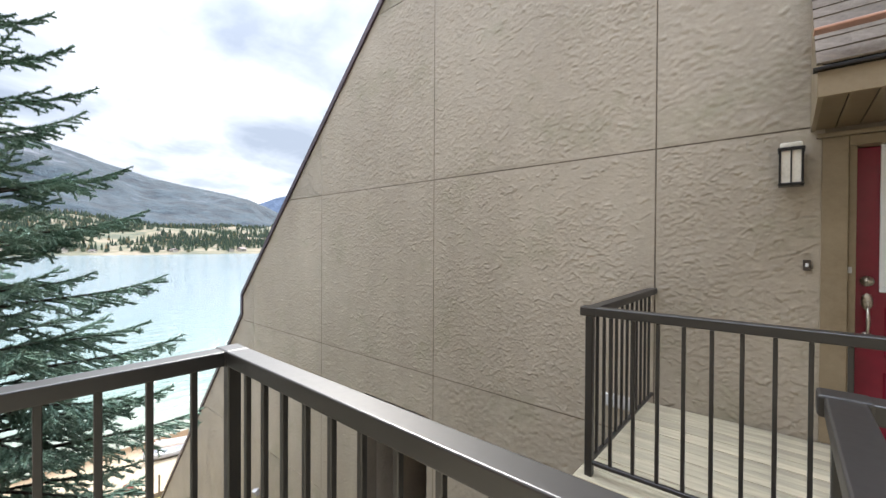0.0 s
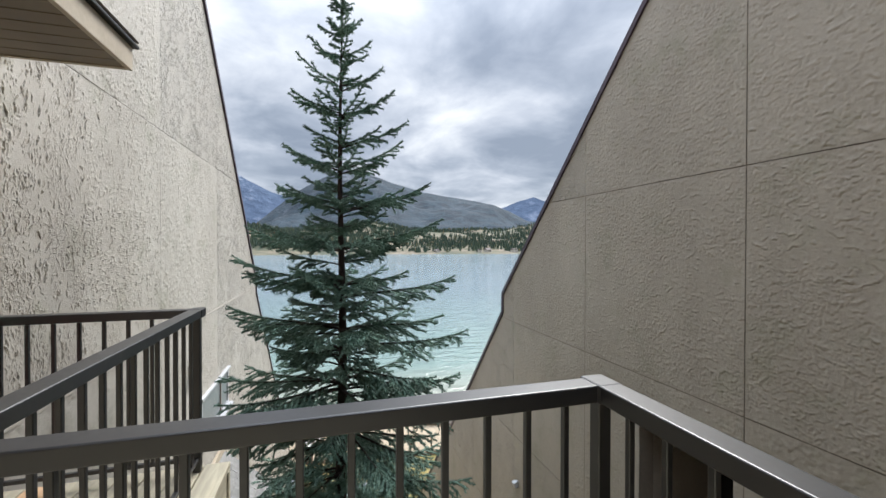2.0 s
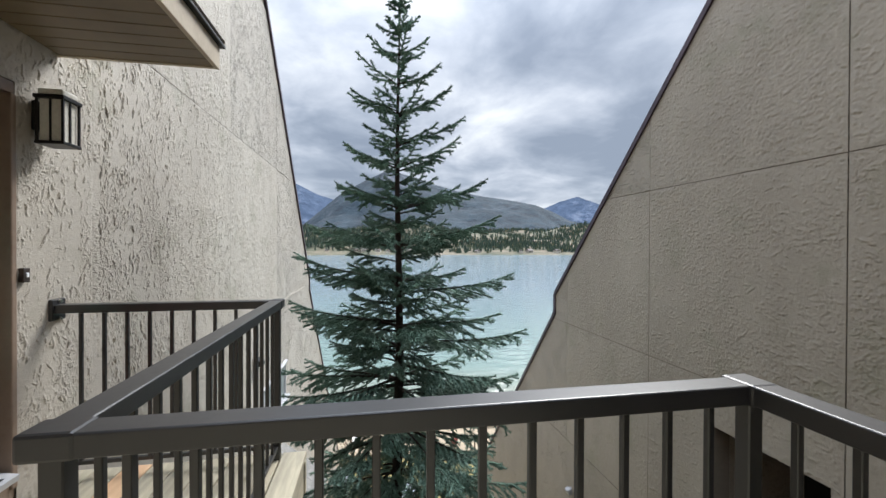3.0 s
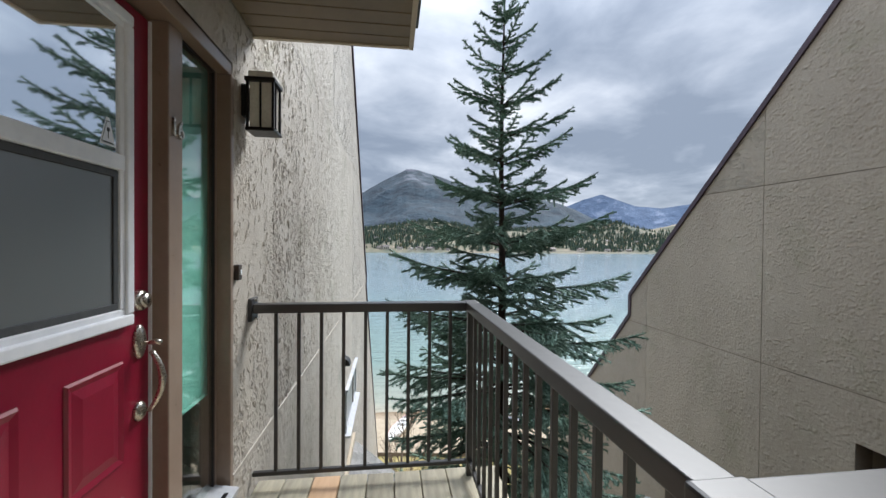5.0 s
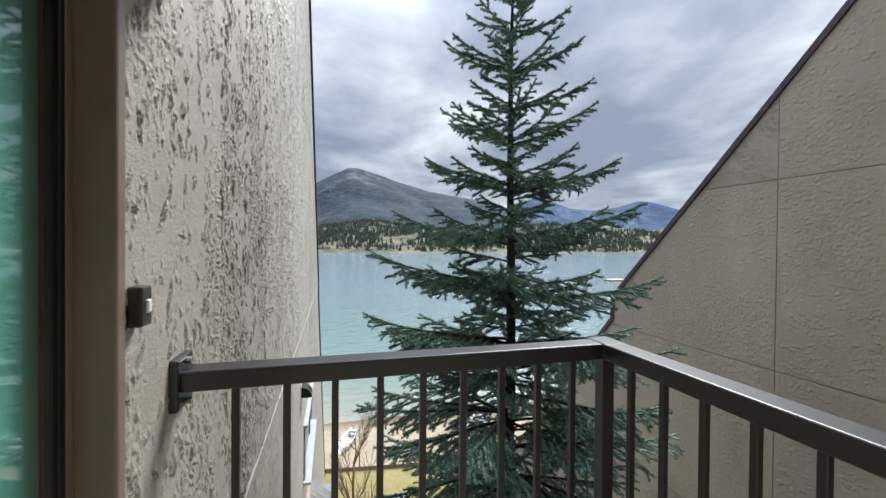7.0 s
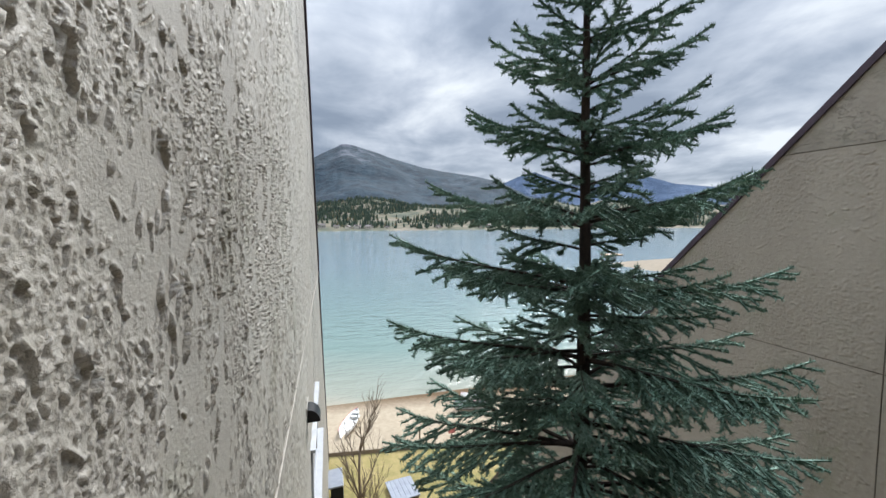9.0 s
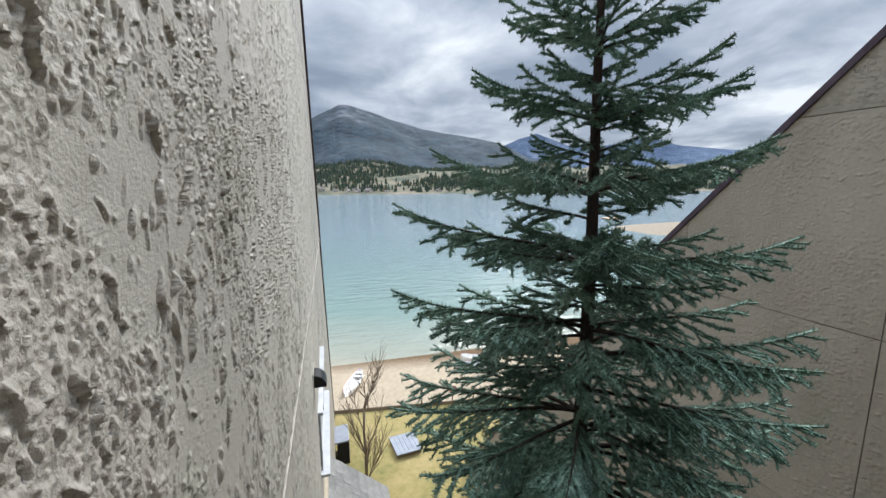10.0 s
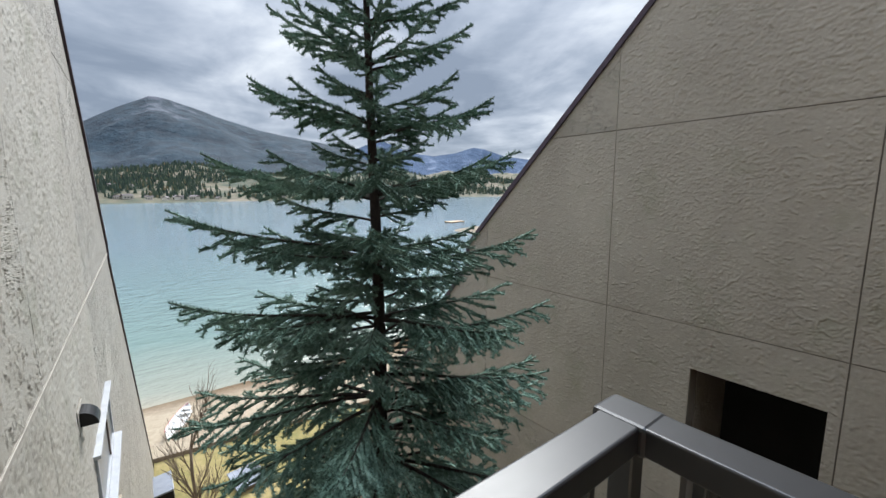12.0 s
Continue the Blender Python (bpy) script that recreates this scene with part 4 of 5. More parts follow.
gx = [60, 20, 5, -5, -12, -18, -22, -24, -25, -26, -27, -28, -29, -30, -31, -32, -34, -38, -45, -60, -90, -150, -300, -450] + \
     [-500 - 16 * k for k in range(44)] + [-1250, -1400, -1700, -2300, -3000]
gy = [-4500, -3000, -2000, -1500] + [-700 + 20 * k for k in range(30)] + [-110, -70, -45, -30, -20, -12, -6, 0, 6, 12, 20, 30, 45, 70, 110] + \
     [150 + 20 * k for k in range(60)] + [1450, 1700, 2100, 2700, 3600, 4500]
gy = sorted(set(gy))
bm = bmesh.new()
grid = [[bm.verts.new((x, y, ground_height(x, y))) for y in gy] for x in gx]
for r0, r1 in zip(grid, grid[1:]):
    for k in range(len(gy) - 1):
        bm.faces.new((r0[k], r0[k + 1], r1[k + 1], r1[k]))
bmesh.ops.recalc_face_normals(bm, faces=bm.faces[:])

m, nt, p = material("lawn_sand_and_benchland", (0.3, 0.25, 0.15, 1), 0.9)
tc = nt.nodes.new("ShaderNodeTexCoord")
sep = nt.nodes.new("ShaderNodeSeparateXYZ")
nt.links.new(tc.outputs["Object"], sep.inputs[0])
n_big, n_mid, n_fine = noise_node(nt, 0.35, 5), noise_node(nt, 3.0, 5, 0.65), noise_node(nt, 40, 4, 0.7)
grass = ramp_node(nt, calc(nt, "ADD", calc(nt, "MULTIPLY", n_big, 0.6), calc(nt, "MULTIPLY", n_mid, 0.4)),
                  [(0.38, lin(112, 112, 62)), (0.5, lin(148, 134, 82)), (0.62, lin(172, 152, 104))])
grass = mixed(nt, calc(nt, "MULTIPLY", n_fine, 0.5), grass, lin(120, 110, 62))
sand = ramp_node(nt, calc(nt, "ADD", calc(nt, "MULTIPLY", n_mid, 0.6), calc(nt, "MULTIPLY", n_fine, 0.4)), [(0.35, lin(150, 135, 112)), (0.65, lin(178, 162, 138))])
wob = calc(nt, "ADD", sep.outputs[0], calc(nt, "MULTIPLY", sep.outputs[1], -0.13))
wob = calc(nt, "ADD", wob, calc(nt, "MULTIPLY", n_mid, 0.5))
on_sand = calc(nt, "LESS_THAN", wob, -23.75)
near = mixed(nt, on_sand, grass, sand)
wet = ramp_node(nt, calc(nt, "DIVIDE", calc(nt, "ADD", wob, 40.0), 20.0), [(0.45, lin(150, 128, 98)), (0.56, (1, 1, 1, 1))])
near = mixed(nt, 1.0, near, wet, "MULTIPLY")
f_big, f_small = noise_node(nt, 0.012, 5, 0.65), noise_node(nt, 0.06, 4, 0.6)
far_col = ramp_node(nt, calc(nt, "ADD", calc(nt, "MULTIPLY", f_big, 0.55), calc(nt, "MULTIPLY", f_small, 0.45)),
                    [(0.40, lin(62, 70, 54)), (0.50, lin(98, 94, 72)), (0.58, lin(124, 112, 94)), (0.70, lin(152, 138, 118))])
col = mixed(nt, calc(nt, "LESS_THAN", sep.outputs[0], -300.0), near, far_col)
nt.links.new(col, p.inputs["Base Color"])
nt.links.new(bump(nt, n_fine, 0.5, 0.03), p.inputs["Normal"])
tagged(part("ground", bm, m), "dry lawn, sandy beach and far benchland", "ground", kind="structure")

bm = bmesh.new()
wx = [-24.5, -28, -32, -40, -60, -100, -200, -500, -1300]
wy = [-4400, -2000, -800, -300, -100, -40, 0, 40, 100, 300, 800, 2000, 4400]
grid = [[bm.verts.new((x, y, LAKE)) for y in wy] for x in wx]
for r0, r1 in zip(grid, grid[1:]):
    for k in range(len(wy) - 1):
        bm.faces.new((r0[k], r0[k + 1], r1[k + 1], r1[k]))
bmesh.ops.recalc_face_normals(bm, faces=bm.faces[:])
m, nt, p = material("turquoise_lake_water", (0.15, 0.35, 0.36, 1), 0.12)
p.inputs["IOR"].default_value = 1.33
tc = nt.nodes.new("ShaderNodeTexCoord")
sep = nt.nodes.new("ShaderNodeSeparateXYZ")
nt.links.new(tc.outputs["Object"], sep.inputs[0])
drift = noise_node(nt, 0.04, 4, 0.6, (0.4, 1, 1))
depth = calc(nt, "ADD", calc(nt, "DIVIDE", calc(nt, "ADD", sep.outputs[0], calc(nt, "ADD", calc(nt, "MULTIPLY", sep.outputs[1], -0.13), 29.5)), -90.0), calc(nt, "MULTIPLY", calc(nt, "SUBTRACT", drift, 0.5), 0.14))
col = ramp_node(nt, depth, [(0.0, lin(176, 160, 138)), (0.045, lin(144, 146, 132)), (0.16, lin(118, 137, 130)), (0.45, lin(118, 137, 137)), (1.0, lin(124, 140, 147))])
nt.links.new(col, p.inputs["Base Color"])
w1 = noise_node(nt, 0.55, 4, 0.6, (1.6, 0.6, 1), distortion=0.3, turn=(0, 0, 0.5))
w2n = noise_node(nt, 2.6, 3, 0.6, (1.5, 0.7, 1), turn=(0, 0, 0.3))
n = bump(nt, w1, 0.7, 0.4)
nt.links.new(bump(nt, w2n, 0.5, 0.08, n), p.inputs["Normal"])
tagged(part("water", bm, m), "turquoise lake with small ripples", "lake", kind="structure")


def ridge_mesh(name, label, near_r, far_r, angles, elevs, shape, rough, seed, steps=22):
    """A mountain range round the lake; elevation in degrees by the angle from the lake's axis."""
    bm = bmesh.new()
    fine = np.linspace(angles[0], angles[-1], int((angles[-1] - angles[0]) * 3))
    rows = []
    for k in range(steps + 1):
        u = k / steps
        r = near_r + (far_r - near_r) * u
        row = []
        for a in fine:
            e = float(np.interp(a, angles, elevs))
            x, y = -r * math.cos(radians(a)), r * math.sin(radians(a))
            q = Vector((x / 420, y / 420, seed))
            n = noise.fractal(q, 0.9, 2.1, 6)
            h = far_r * math.tan(radians(e)) * u ** shape + rough * n * far_r * math.sin(math.pi * min(u, 0.985)) * 0.5 + rough * 0.04 * n * far_r * u
            row.append(bm.verts.new((x, y, LAKE + 4 + max(0, h))))
        rows.append(row)
    for r0, r1 in zip(rows, rows[1:]):
        for k in range(len(fine) - 1):
            bm.faces.new((r0[k], r1[k], r1[k + 1], r0[k + 1]))
    bmesh.ops.recalc_face_normals(bm, faces=bm.faces[:])
    if bm.faces[len(bm.faces) // 2].normal.z < 0:
        bmesh.ops.reverse_faces(bm, faces=bm.faces[:])
    return bm


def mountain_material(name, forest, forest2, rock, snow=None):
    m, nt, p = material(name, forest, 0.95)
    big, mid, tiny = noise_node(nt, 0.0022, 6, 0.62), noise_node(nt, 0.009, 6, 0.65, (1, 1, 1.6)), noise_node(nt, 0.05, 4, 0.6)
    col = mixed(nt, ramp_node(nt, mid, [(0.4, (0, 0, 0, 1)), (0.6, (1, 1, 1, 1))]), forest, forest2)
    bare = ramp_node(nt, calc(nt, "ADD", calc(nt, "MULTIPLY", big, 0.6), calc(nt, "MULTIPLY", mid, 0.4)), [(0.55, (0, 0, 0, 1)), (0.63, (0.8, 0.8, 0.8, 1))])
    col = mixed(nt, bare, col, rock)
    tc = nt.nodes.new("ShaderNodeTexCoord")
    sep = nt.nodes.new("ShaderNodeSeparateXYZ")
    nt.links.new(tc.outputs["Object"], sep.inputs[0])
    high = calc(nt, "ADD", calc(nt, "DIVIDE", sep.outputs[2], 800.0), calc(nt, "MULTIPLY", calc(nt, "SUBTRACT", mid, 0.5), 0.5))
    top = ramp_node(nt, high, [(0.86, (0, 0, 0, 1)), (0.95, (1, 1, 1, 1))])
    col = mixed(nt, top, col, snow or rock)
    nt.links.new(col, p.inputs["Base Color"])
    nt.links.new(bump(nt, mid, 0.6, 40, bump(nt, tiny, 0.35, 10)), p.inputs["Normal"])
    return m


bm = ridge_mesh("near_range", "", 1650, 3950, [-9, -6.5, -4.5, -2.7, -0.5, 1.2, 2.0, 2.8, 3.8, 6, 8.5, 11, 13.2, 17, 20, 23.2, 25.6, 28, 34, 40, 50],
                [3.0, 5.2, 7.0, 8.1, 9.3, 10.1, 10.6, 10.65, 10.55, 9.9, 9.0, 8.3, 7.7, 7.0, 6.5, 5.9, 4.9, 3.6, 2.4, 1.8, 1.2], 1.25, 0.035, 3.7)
# forest and rock colours carry a blue tint for the haze over the lake
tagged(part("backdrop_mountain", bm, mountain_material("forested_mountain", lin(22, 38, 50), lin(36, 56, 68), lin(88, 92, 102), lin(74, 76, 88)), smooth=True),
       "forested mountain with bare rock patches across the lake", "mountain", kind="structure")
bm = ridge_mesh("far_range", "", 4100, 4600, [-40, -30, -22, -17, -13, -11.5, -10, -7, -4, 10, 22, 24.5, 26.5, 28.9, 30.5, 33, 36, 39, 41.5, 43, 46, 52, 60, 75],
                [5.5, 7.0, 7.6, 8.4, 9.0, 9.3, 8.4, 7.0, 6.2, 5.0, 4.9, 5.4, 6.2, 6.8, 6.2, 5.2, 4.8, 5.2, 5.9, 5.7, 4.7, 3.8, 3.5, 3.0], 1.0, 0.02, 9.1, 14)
# distance haze is put into these paler, bluer base colours
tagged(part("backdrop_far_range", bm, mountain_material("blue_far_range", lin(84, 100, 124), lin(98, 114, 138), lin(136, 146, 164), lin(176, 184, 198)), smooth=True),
       "far mountain range tinted haze blue and dusted with snow", "mountain range", kind="structure")

# conifers of the far shore: past counting
random.seed(11)
verts, faces = [], []
placed = 0
while placed < 9000:
    ang = random.uniform(-22, 62)
    r = random.uniform(590, 1180)
    x, y = -r * math.cos(radians(ang)), r * math.sin(radians(ang))
    h0 = ground_height(x, y)
    if h0 < LAKE + 2.2:
        continue
    d = noise.noise(Vector((x / 90, y / 90, 7.7))) + 0.5 * noise.noise(Vector((x / 30, y / 30, 2.2)))
    if d < random.uniform(-0.45, 0.22) or (h0 < LAKE + 9 and random.random() < 0.2):
        continue
    placed += 1
    h, w = random.uniform(5, 12.5), random.uniform(1.5, 2.9)
    for zb, zt, rr in ((0.05, 0.62, 1.0), (0.38, 1.0, 0.66)):
        b = len(verts)
        for k in range(6):
            a = k * math.pi / 3 + random.uniform(-0.45, 0.25)
            q = rr * w * random.uniform(0.75, 1.15)
            verts.append((x + q * math.cos(a), y + q * math.sin(a), h0 + zb * h + random.uniform(-0.05, 0.05) * h))
        verts.append((x, y, h0 + zt * h))
        faces += [(b + k, b + (k + 1) % 6, b + 6) for k in range(6)]
me = bpy.data.meshes.new("far_trees")
me.from_pydata(verts, [], faces)
m, nt, p = material("far_conifer_green", (0.05, 0.08, 0.05, 1), 0.9)
geo = nt.nodes.new("ShaderNodeNewGeometry")
nt.links.new(ramp_node(nt, geo.outputs["Random Per Island"], [(0.0, lin(42, 58, 50)), (0.6, lin(60, 76, 60)), (0.93, lin(80, 88, 64)), (1.0, lin(120, 104, 76))]), p.inputs["Base Color"])
me.materials.append(m)
tagged(new("far_trees", me), "dark conifers scattered along the far shore", "trees", kind="stuff")

M_HOUSE = worn("far_house_wall", lin(186, 178, 166), lin(214, 206, 194), 0.5, 0.8, per_piece=0.25)
M_ROOF = worn("far_house_roof", lin(96, 88, 86), lin(130, 120, 116), 0.5, 0.8, per_piece=0.3)
proto = None
for k in range(34):
    ang = random.uniform(-8, 42)
    far = None
    for r in range(590, 1000, 4):
        x, y = -r * math.cos(radians(ang)), r * math.sin(radians(ang))
        if ground_height(x, y) > LAKE + (2.5 if k % 3 else 18):
            far = (x, y, ground_height(x, y))
            break
    if not far:
        continue
    mat4 = pose(far[0], far[1], far[2] - 0.5, 0, 0, random.uniform(0, 180)) @ Matrix.Scale(random.uniform(0.5, 0.85), 4)
    if proto is None:
        proto = thing("lake_house", "small pale house among trees on the far shore", "house", group="houses on the far shore")
        wall = part("wall", boxed(-6, 6, -4, 4, 0, 4.6), M_HOUSE, proto)
        rf = bmesh.new()
        for v in ((-6.6, -4.7, 4.6), (6.6, -4.7, 4.6), (6.6, 4.7, 4.6), (-6.6, 4.7, 4.6), (-6.6, 0, 7.2), (6.6, 0, 7.2)):
            rf.verts.new(v)
        rf.verts.ensure_lookup_table()
        for f in ((0, 1, 5, 4), (2, 3, 4, 5), (0, 4, 3), (1, 2, 5), (0, 3, 2, 1)):
            rf.faces.new([rf.verts[i] for i in f])
        part("roof", rf, M_ROOF, proto)
        for xx in (-3.5, 0, 3.5):
            for yy in (-4.04, 4.0):
                part("window", boxed(xx - 0.9, xx + 0.9, yy, yy + 0.04, 1.2, 3.2), M_DARK, proto)
        proto.matrix_basis = mat4
    else:
        c = copy_thing(proto, mat4)
        c.matrix_basis = mat4

# ---- beach and lawn ----
M_SLATE = worn("blue_grey_painted_board", lin(126, 130, 140), lin(148, 152, 160), 3, 0.6, relief=0.002)
M_POST = worn("grey_fence_wood", lin(112, 98, 82), lin(140, 124, 104), 4, 0.85, relief=0.003)
fence = thing("beach_fence", "low timber edging with thin posts between lawn and sand", "fence")
fy = lambda y: -24.15 + 0.13 * (y + 1.85)
n = 20
for k in range(n):
    y = -15 + 2.95 * k
    part("post", boxed(-0.035, 0.035, -0.035, 0.035, 0, 1.05, 0.006, 1), M_POST, fence).matrix_basis = pose(fy(y), y, GROUND, random.uniform(-2, 2), random.uniform(-2, 2))
    a = math.degrees(math.atan2(2.95, 0.13 * 2.95))
    part("edging_board", boxed(0, 2.97, -0.03, 0.03, 0, 0.2, 0.006, 1), M_POST, fence).matrix_basis = pose(fy(y), y, GROUND, 0, 0, a)

M_BOAT_W = worn("white_fibreglass", lin(226, 222, 216), lin(240, 238, 234), 3, 0.4)
M_BOAT_P = worn("pink_red_hull_paint", lin(196, 110, 112), lin(214, 134, 132), 3, 0.45)


def rowing_boat(at, turn, length, label, hull_mat):
    """An open hull: outer skin, rim and thwarts."""
    ob = thing("rowing_boat", label, "boat", at, turn)
    bm = bmesh.new()
    rows = []
    ns, nr = 16, 9
    for inner in (0, 1):
        for i in range(ns + 1):
            u = i / ns
            half = 0.5 * length * 0.29 * max(0.02, math.sin(math.pi * (0.10 + 0.90 * u)) ** 0.65 if u < 1 else 0.02)
            rim = 0.36 + 0.16 * (2 * u - 1) ** 2
            row = []
            for k in range(nr):
                a = math.pi * k / (nr - 1)
                q = 1 - 0.05 * inner
                row.append(bm.verts.new((length * (u - 0.5) * (1 - 0.02 * inner), half * q * math.cos(a), rim * (1 - math.sin(a) ** 0.8) + 0.03 * inner)))
            rows.append(row)
    for base in (0, ns + 1):
        for i in range(ns):
            r0, r1 = rows[base + i], rows[base + i + 1]
            for k in range(nr - 1):
                bm.faces.new((r0[k], r0[k + 1], r1[k + 1], r1[k]))
    for i in range(ns):
        for k in (0, nr - 1):
            bm.faces.new((rows[i][k], rows[i + 1][k], rows[ns + 2 + i][k], rows[ns + 1 + i][k]))
    bmesh.ops.recalc_face_normals(bm, faces=bm.faces[:])
    part("hull", bm, hull_mat, ob, smooth=True)
    for u in (-0.2, 0.05, 0.28):
        part("thwart", boxed(length * u - 0.1, length * u + 0.1, -length * 0.125, length * 0.125, 0.26, 0.29, 0.005), M_BOAT_W, ob)
    part("bow_deck", boxed(length * 0.33, length * 0.44, -length * 0.07, length * 0.07, 0.37, 0.39, 0.01), M_BOAT_W, ob)
    part("rubbing_strake", tube([(length * (u - 0.5), 0.5 * length * 0.295 * max(0.02, math.sin(math.pi * (0.10 + 0.90 * u)) ** 0.65 if u < 1 else 0.02), 0.36 + 0.16 * (2 * u - 1) ** 2) for u in [k / 14 for k in range(15)]], 0.025, 6), M_BOAT_P, ob)
    return ob


rowing_boat((-27.1, -0.8, GROUND - 0.06), 159, 2.9, "small white rowing boat with a pink hull on the sand", M_BOAT_W)
rowing_boat((-27.2, 7.2, GROUND - 0.06), 75, 2.6, "pale grey rowing boat drawn up on the sand", M_SILL)
rowing_boat((-28.3, 7.9, GROUND - 0.1), 70, 2.4, "white rowing boat lying on the sand", M_BOAT_W)

sign = thing("beach_sign", "small faded red sign on a thin post by the fence", "sign", (-23.5, 4.5, GROUND))
part("post", boxed(-0.03, 0.03, -0.03, 0.03, 0, 0.95), M_POST, sign)
part("board", boxed(0.031, 0.05, -0.2, 0.2, 0.65, 1.02, 0.01), M_BOAT_P, sign)

table = thing("low_platform", "low grey boarded platform on the dry lawn", "platform", (-20.3, 1.15, GROUND), 7)
for k in range(6):
    part("board", boxed(-0.72, 0.72, -0.62 + k * 0.207, -0.418 + k * 0.207, 0.2, 0.25, 0.006, 1), M_SLATE, table)
for sx in (-1, 1):
    part("bearer", boxed(sx * 0.55 - 0.05, sx * 0.55 + 0.05, -0.58, 0.58, 0, 0.2), M_POST, table)

hut = thing("garden_shed", "small dark shed with a pale grey roof beside the wall", "shed", (-20.5, -1.75, GROUND))
part("body", boxed(-0.55, 0.55, -0.22, 0.3, 0, 1.1), M_DARK, hut)
part("roof", boxed(-0.65, 0.65, -0.28, 0.38, 1.1, 1.17, 0.01), M_SLATE, hut).matrix_basis = pose(0, 0, 0, 4)
part("door_frame", frame_ring(-0.4, 0.4, 0.02, 1.0, 0.3, 0.32, 0.05), M_SILL, hut)

spit = bmesh.new()
rings = []
for k, (grow, up) in enumerate(((1.0, -0.1), (0.93, 0.12), (0.7, 0.4), (0.35, 0.6))):
    rings.append([spit.verts.new((-92 + grow * 19 * math.cos(a) * (1 + 0.08 * math.sin(3 * a + k)), 107 + grow * 33 * math.sin(a) * (1 + 0.06 * math.sin(5 * a)), LAKE + up)) for a in [i * math.pi / 24 for i in range(48)]])
for r0, r1 in zip(rings, rings[1:]):
    for k in range(48):
        spit.faces.new((r0[k], r0[(k + 1) % 48], r1[(k + 1) % 48], r1[k]))
spit.faces.new(rings[-1])
tagged(part("sand_spit", spit, worn("pale_beach_sand", lin(126, 113, 94), lin(150, 136, 116), 0.8, 0.9, relief=0.02, relief_scale=6)), "low sandy spit reaching into the lake", "sand spit", kind="structure")
raft = thing("swim_raft", "flat wooden swimming raft on the lake", "raft", (-126, 98, LAKE))
part("platform", boxed(-2, 2, -3.5, 3.5, 0.25, 0.5, 0.05), M_PLANK_NEW, raft)
for sx in (-1, 1):
    part("float", rod(bmesh.new(), (sx * 1.5, -3.4, 0.05), (sx * 1.5, 3.4, 0.05), 0.35, sides=12), M_POST, raft)

# ---- bare shrub on the lawn ----
random.seed(5)
M_BARK = worn("grey_brown_bark", lin(104, 88, 74), lin(146, 130, 112), 6, 0.9, relief=0.006, relief_scale=30, stretch=(1, 1, 0.3))
shrub = thing("bare_shrub", "leafless pruned shrub with upright grey twigs on the lawn", "shrub", (-18.4, -0.85, GROUND))
stems = bmesh.new()


def add_tube(bm, pts, radii, sides=6):
    t = tube(pts, radii, sides)
    me = bpy.data.meshes.new("tmp")
    t.to_mesh(me)
    t.free()
    bm.from_mesh(me)
    bpy.data.meshes.remove(me)


def sprout(bm, start, way, length, r, depth):
    pts, q, d = [start], Vector(start), Vector(way).normalized()
    steps = 6
    for k in range(steps):
        d = (d + Vector((random.uniform(-0.12, 0.12), random.uniform(-0.12, 0.12), 0.06))).normalized()
        q = q + d * (length / steps)
        pts.append(q.copy())
        if depth and k > 0:
            for _ in range(2 if depth > 1 else 1):
                side = (d + Vector((random.uniform(-1, 1), random.uniform(-1, 1), random.uniform(0, 0.6))) * 0.8).normalized()
                sprout(bm, q, side, length * random.uniform(0.25, 0.5), r * 0.45, depth - 1)
    add_tube(bm, pts, [r * (1 - 0.7 * k / steps) for k in range(steps + 1)], 5)


part("trunk", tube([(0, 0, 0), (0.03, 0.02, 1.2), (0.0, -0.03, 2.4), (0.05, 0.0, 3.5)], [0.07, 0.06, 0.052, 0.045], 9), M_BARK, shrub, smooth=True)
for k in range(15):
    a = k * 0.57 + random.uniform(-0.2, 0.2)
    z = random.choice((0.1, 0.6, 1.4, 2.4, 3.3, 3.45))
    sprout(stems, Vector((0, 0, z)), Vector((0.5 * math.cos(a), 0.5 * math.sin(a), 1)), random.uniform(1.1, 2.2), 0.03, 2)
part("branching_top", stems, M_BARK, shrub, "bare brown twigs")


# ---- the spruce between the walls ----
rng = np.random.default_rng(21)
random.seed(21)
TX, TY = TREE
TIP = 4.55
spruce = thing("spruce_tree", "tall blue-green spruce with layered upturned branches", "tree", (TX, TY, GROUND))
m, nt, p = material("spruce_bark", (0.1, 0.07, 0.05, 1), 0.95)
nt.links.new(ramp_node(nt, noise_node(nt, 22, 5, 0.7, (1, 1, 0.35)), [(0.35, lin(28, 22, 20)), (0.65, lin(60, 48, 42))]), p.inputs["Base Color"])
nt.links.new(bump(nt, noise_node(nt, 40, 5, 0.7, (1, 1, 0.5)), 1.0, 0.012), p.inputs["Normal"])
M_SPRUCE_BARK = m
hts = [GROUND - 0.1, -9, -7, -5, -3, -1.5, 0, 1, 2, 3, 3.8, TIP]
part("trunk", tube([(0.02 * math.sin(z), 0.02 * math.cos(1.3 * z), z - GROUND) for z in hts],
                   [max(0.008, 0.145 * ((TIP - z) / (TIP - GROUND)) ** 0.85) for z in hts], 12), M_SPRUCE_BARK, spruce, smooth=True)

seg_a, seg_b, seg_d = [], [], []


def needle_line(a, b, density):
    seg_a.append(a)
    seg_b.append(b)
    seg_d.append(density)


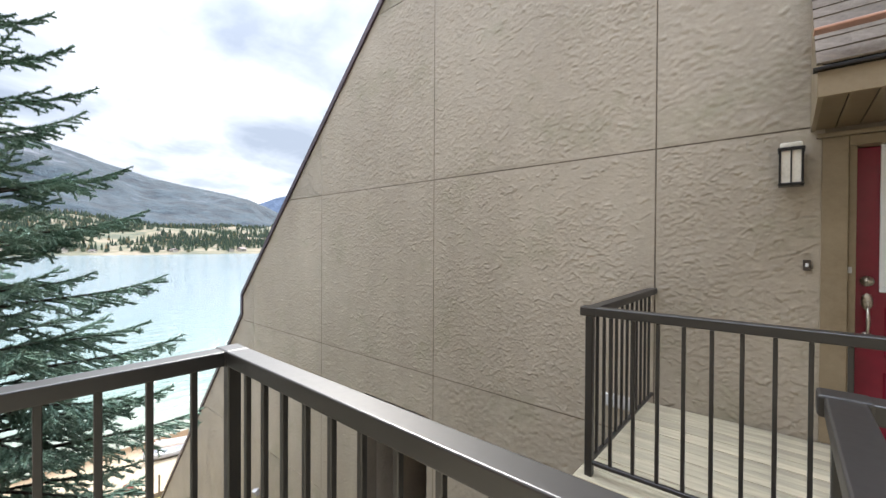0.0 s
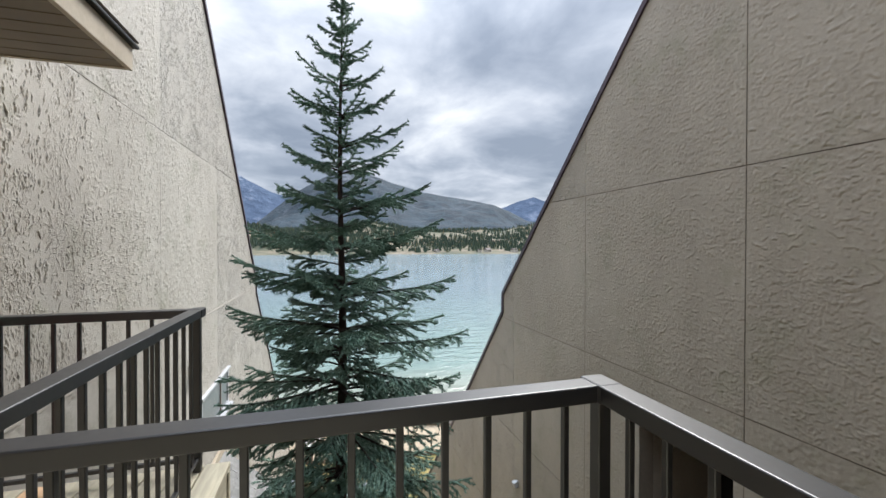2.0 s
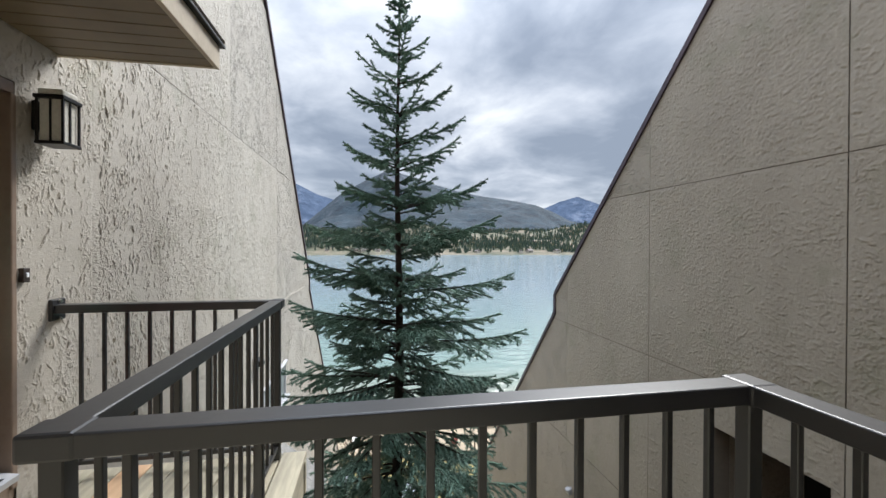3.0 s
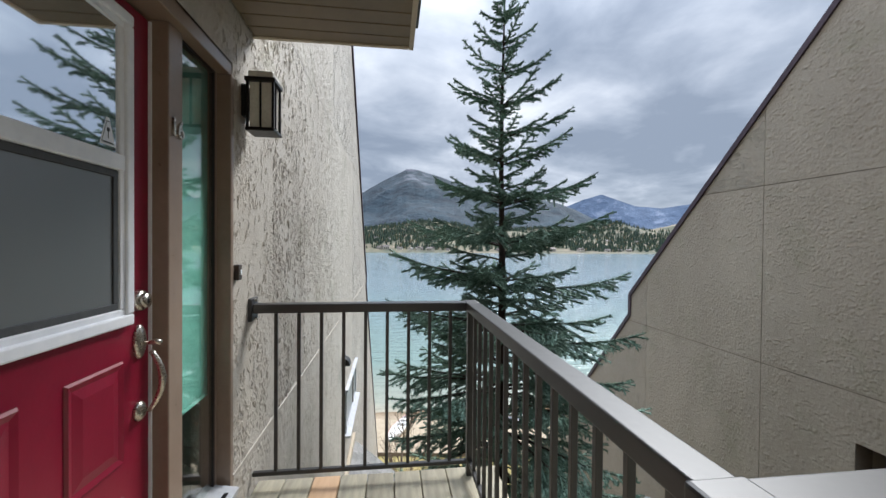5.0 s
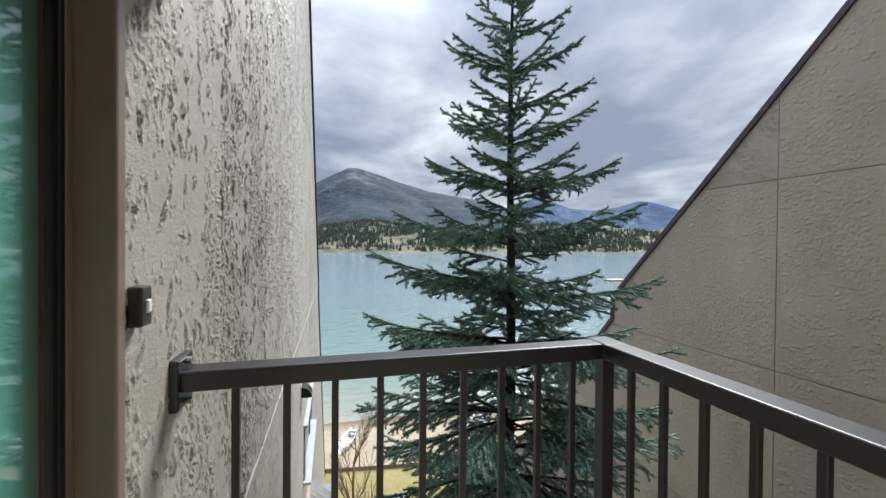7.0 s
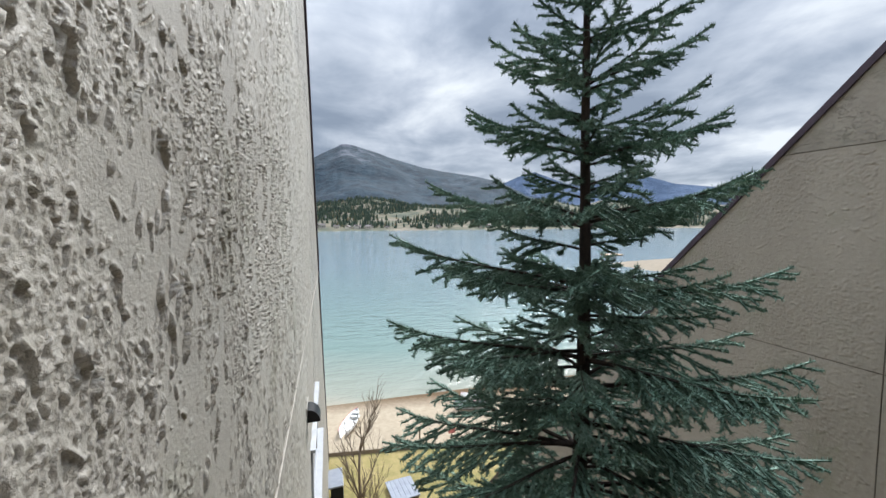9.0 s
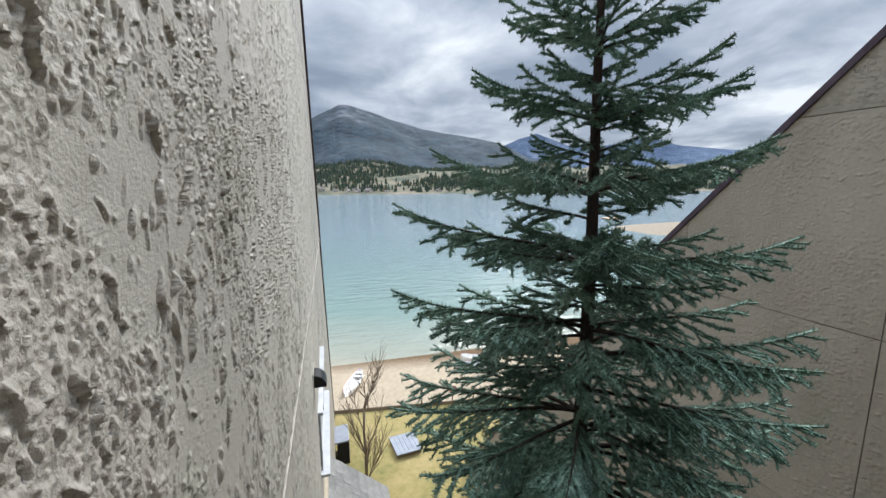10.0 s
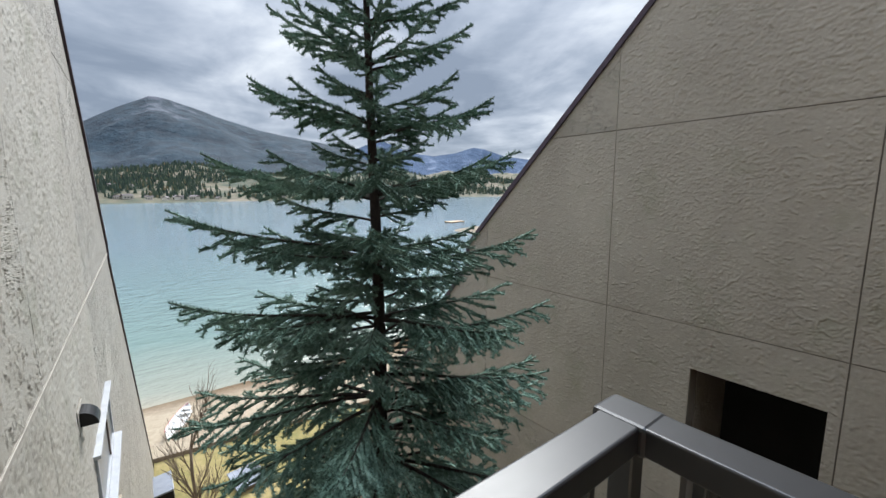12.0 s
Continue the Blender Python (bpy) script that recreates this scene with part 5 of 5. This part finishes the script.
def bough(z, az, long, upper, density):
    """One bough: a limb that dips and turns up at its bare-ended tip, with a flat fan of brush-like twigs."""
    rise, dip, lift = 0.16 + 0.30 * upper, 0.46 - 0.20 * upper, 0.34
    rise += random.uniform(-0.05, 0.05)
    out, side = Vector((math.cos(az), math.sin(az), 0)), Vector((-math.sin(az), math.cos(az), 0))
    sway = random.uniform(-0.08, 0.08)
    at = lambda u: Vector((0, 0, z - GROUND)) + out * (long * u) + side * (sway * long * u * u) + Vector((0, 0, long * (rise * u - dip * u * u + lift * u ** 3)))
    n = 9
    pts = [at(k / n) for k in range(n + 1)]
    part("limb", tube(pts, [0.004 + 0.0105 * long * (1 - k / n) ** 1.2 for k in range(n + 1)], 5), M_SPRUCE_BARK, spruce)
    for k in range(2, n):
        needle_line(pts[k], pts[k + 1], density)
    u = 0.2 if long > 0.7 else 0.1
    flip = 1
    while u < 0.95:
        base = at(u)
        way = (at(min(1, u + 0.03)) - at(u)).normalized()
        tl = (0.05 + 0.40 * long * (1 - u) ** 0.8 * min(1, u / 0.4)) * random.uniform(0.7, 1.2)
        tl = min(tl * (1 - 0.25 * max(0.0, upper - 0.6) / 0.4), 0.6)
        d = (way * random.uniform(0.8, 1.05) + side * flip * random.uniform(0.5, 0.95) + Vector((0, 0, random.uniform(-0.6, 0.16)))).normalized()
        droop = Vector((0, 0, random.uniform(-0.55, -0.05) - 0.3 * (1 - upper)))
        mid = base + d * tl * 0.55 + droop * tl * 0.22
        end = mid + (d + droop * 0.45 + way * 0.35).normalized() * tl * 0.45
        needle_line(base, mid, density)
        needle_line(mid, end, density * 1.15)
        if tl > 0.14:
            m_count = int(tl / 0.09)
            for j in range(1, m_count + 1):
                v = j / (m_count + 1)
                q = base + (end - base) * v
                sl = (0.05 + 0.36 * tl * (1 - v)) * random.uniform(0.7, 1.15)
                dd = (d * 0.95 + way * 0.8 * (1 if j % 2 else -0.7) + Vector((0, 0, random.uniform(-0.3, 0.05)))).normalized()
                needle_line(q, q + dd * sl + droop * sl * 0.35, density)
        flip = -flip
        u += random.uniform(0.036, 0.056) / max(0.5, long)


def fullness(z):
    return min(1.0, max(0.0, (z + 0.8) / 4.2))


# the strongest boughs: height of the root, bearing in degrees, length
for z, az, long in ((2.98, 250, 0.68), (2.96, 72, 0.68), (2.58, 80, 0.84), (2.32, 256, 0.70), (2.30, 66, 0.80), (1.86, 250, 0.86),
                    (1.76, 76, 1.13), (1.28, 260, 1.16), (1.34, 72, 1.27), (0.84, 252, 1.44), (0.70, 68, 1.45), (0.30, 254, 1.45),
                    (0.06, 66, 1.6), (-0.38, 256, 1.48), (-0.42, 70, 1.5), (-0.45, -42, 1.3), (-0.72, 76, 1.8), (-0.95, 20, 1.6), (0.9, -30, 1.0), (0.35, -75, 1.2), (0.3, 15, 1.2), (-0.2, 40, 1.4), (0.05, 226, 1.45), (-0.4, 212, 1.5), (-0.15, 196, 1.4)):
    bough(z, radians(az), long, fullness(z), 1.0)
# whorl after whorl, with bare trunk between the upper ones
turn = 0.35
for z, r in ((4.27, 0.15), (4.02, 0.28), (3.68, 0.42), (3.34, 0.52), (2.95, 0.58), (2.62, 0.5), (2.28, 0.66), (1.82, 0.8), (1.30, 0.98), (0.80, 1.12),
             (0.24, 1.28), (-0.42, 1.4), (-1.0, 1.55), (-1.6, 1.7), (-2.3, 1.85), (-3.0, 1.95), (-3.8, 2.05), (-4.6, 2.05)):
    dens = 1.0 if z > -1.8 else 0.45
    count = 6 if z > 3 else 7
    for k in range(count):
        az = turn + 2 * math.pi * (k + random.uniform(-0.22, 0.22)) / count
        bough(z + random.uniform(-0.06, 0.06), az, r * random.uniform(0.72, 1.1), fullness(z), dens)
    weak = 5 if z > 2.5 else 10 if z > 1.5 else 15 if z > -1.8 else 6
    for k in range(weak):
        bough(z - random.uniform(0.08, 0.55), turn + 2 * math.pi * (k + random.random()) / weak, max(0.16, r * random.uniform(0.28, 0.78)), fullness(z), dens)
    turn += 0.9
# the leader and its side shoots
top = Vector((0, 0, TIP - GROUND))
needle_line(top - Vector((0, 0, 0.5)), top, 0.8)
for k in range(5):
    a = 2 * math.pi * k / 5 + 0.4
    q = top - Vector((0, 0, 0.22))
    needle_line(q, q + Vector((0.16 * math.cos(a), 0.16 * math.sin(a), 0.10)), 0.9)

A, B, D = np.array([tuple(v) for v in seg_a]), np.array([tuple(v) for v in seg_b]), np.array(seg_d)
way = B - A
long = np.linalg.norm(way, axis=1)
per = np.maximum(3, (long * NEEDLES * D).astype(int))
pick = np.repeat(np.arange(len(A)), per)
n = len(pick)
t = rng.random(n)
axis = way[pick] / long[pick][:, None]
ref = np.where(np.abs(axis[:, 2:3]) < 0.9, np.array([[0, 0, 1.0]]), np.array([[1.0, 0, 0]]))
sx = np.cross(axis, ref)
sx /= np.linalg.norm(sx, axis=1)[:, None]
sy = np.cross(sx, axis)
phi = rng.random(n) * 2 * np.pi
radial = sx * np.cos(phi)[:, None] + sy * (np.sin(phi) * 0.85 + 0.18)[:, None]
needle = axis * rng.uniform(0.15, 0.6, n)[:, None] + radial
needle /= np.linalg.norm(needle, axis=1)[:, None]
size = rng.uniform(0.023, 0.037, n)[:, None]
root = A[pick] + way[pick] * t[:, None]
flat = np.cross(needle, rng.normal(size=(n, 3)))
flat /= np.linalg.norm(flat, axis=1)[:, None]
half = 0.0034
co = np.stack([root - flat * half, root + flat * half, root + needle * size], 1).reshape(-1, 3)
# green cores of the twigs, under the needles
m0 = len(A)
ax = way / long[:, None]
rf = np.where(np.abs(ax[:, 2:3]) < 0.9, np.array([[0, 0, 1.0]]), np.array([[1.0, 0, 0]]))
u1 = np.cross(ax, rf)
u1 /= np.linalg.norm(u1, axis=1)[:, None]
u2 = np.cross(u1, ax)
cr = 0.0125
tri = []
ends = [A + cr * (u1 * math.cos(q) + u2 * math.sin(q)) for q in (0.5, 2.6, 4.7)]
tips = [B + 0.5 * cr * (u1 * math.cos(q) + u2 * math.sin(q)) for q in (0.5, 2.6, 4.7)]
for k in range(3):
    j = (k + 1) % 3
    tri += [np.stack([ends[k], ends[j], tips[k]], 1), np.stack([ends[j], tips[j], tips[k]], 1)]
co = np.concatenate([co] + [q.reshape(-1, 3) for q in tri])
n = len(co) // 3
me = bpy.data.meshes.new("crown")
me.vertices.add(3 * n)
me.vertices.foreach_set("co", co.astype(np.float32).ravel())
me.loops.add(3 * n)
me.loops.foreach_set("vertex_index", np.arange(3 * n, dtype=np.int32))
me.polygons.add(n)
me.polygons.foreach_set("loop_start", np.arange(0, 3 * n, 3, dtype=np.int32))
me.update(calc_edges=True)
m, nt, p = material("spruce_needles", (0.06, 0.12, 0.08, 1), 0.68)
p.inputs["Specular IOR Level"].default_value = 0.3
tone = calc(nt, "ADD", calc(nt, "MULTIPLY", noise_node(nt, 2.2, 3), 0.55), calc(nt, "MULTIPLY", noise_node(nt, 30, 2), 0.45))
nt.links.new(ramp_node(nt, tone, [(0.32, lin(54, 76, 63)), (0.5, lin(98, 125, 109)), (0.68, lin(156, 182, 166))]), p.inputs["Base Color"])
me.materials.append(m)
crown = new("crown", me)
crown.parent = spruce
crown["label"] = "blue-green needles on drooping twigs"
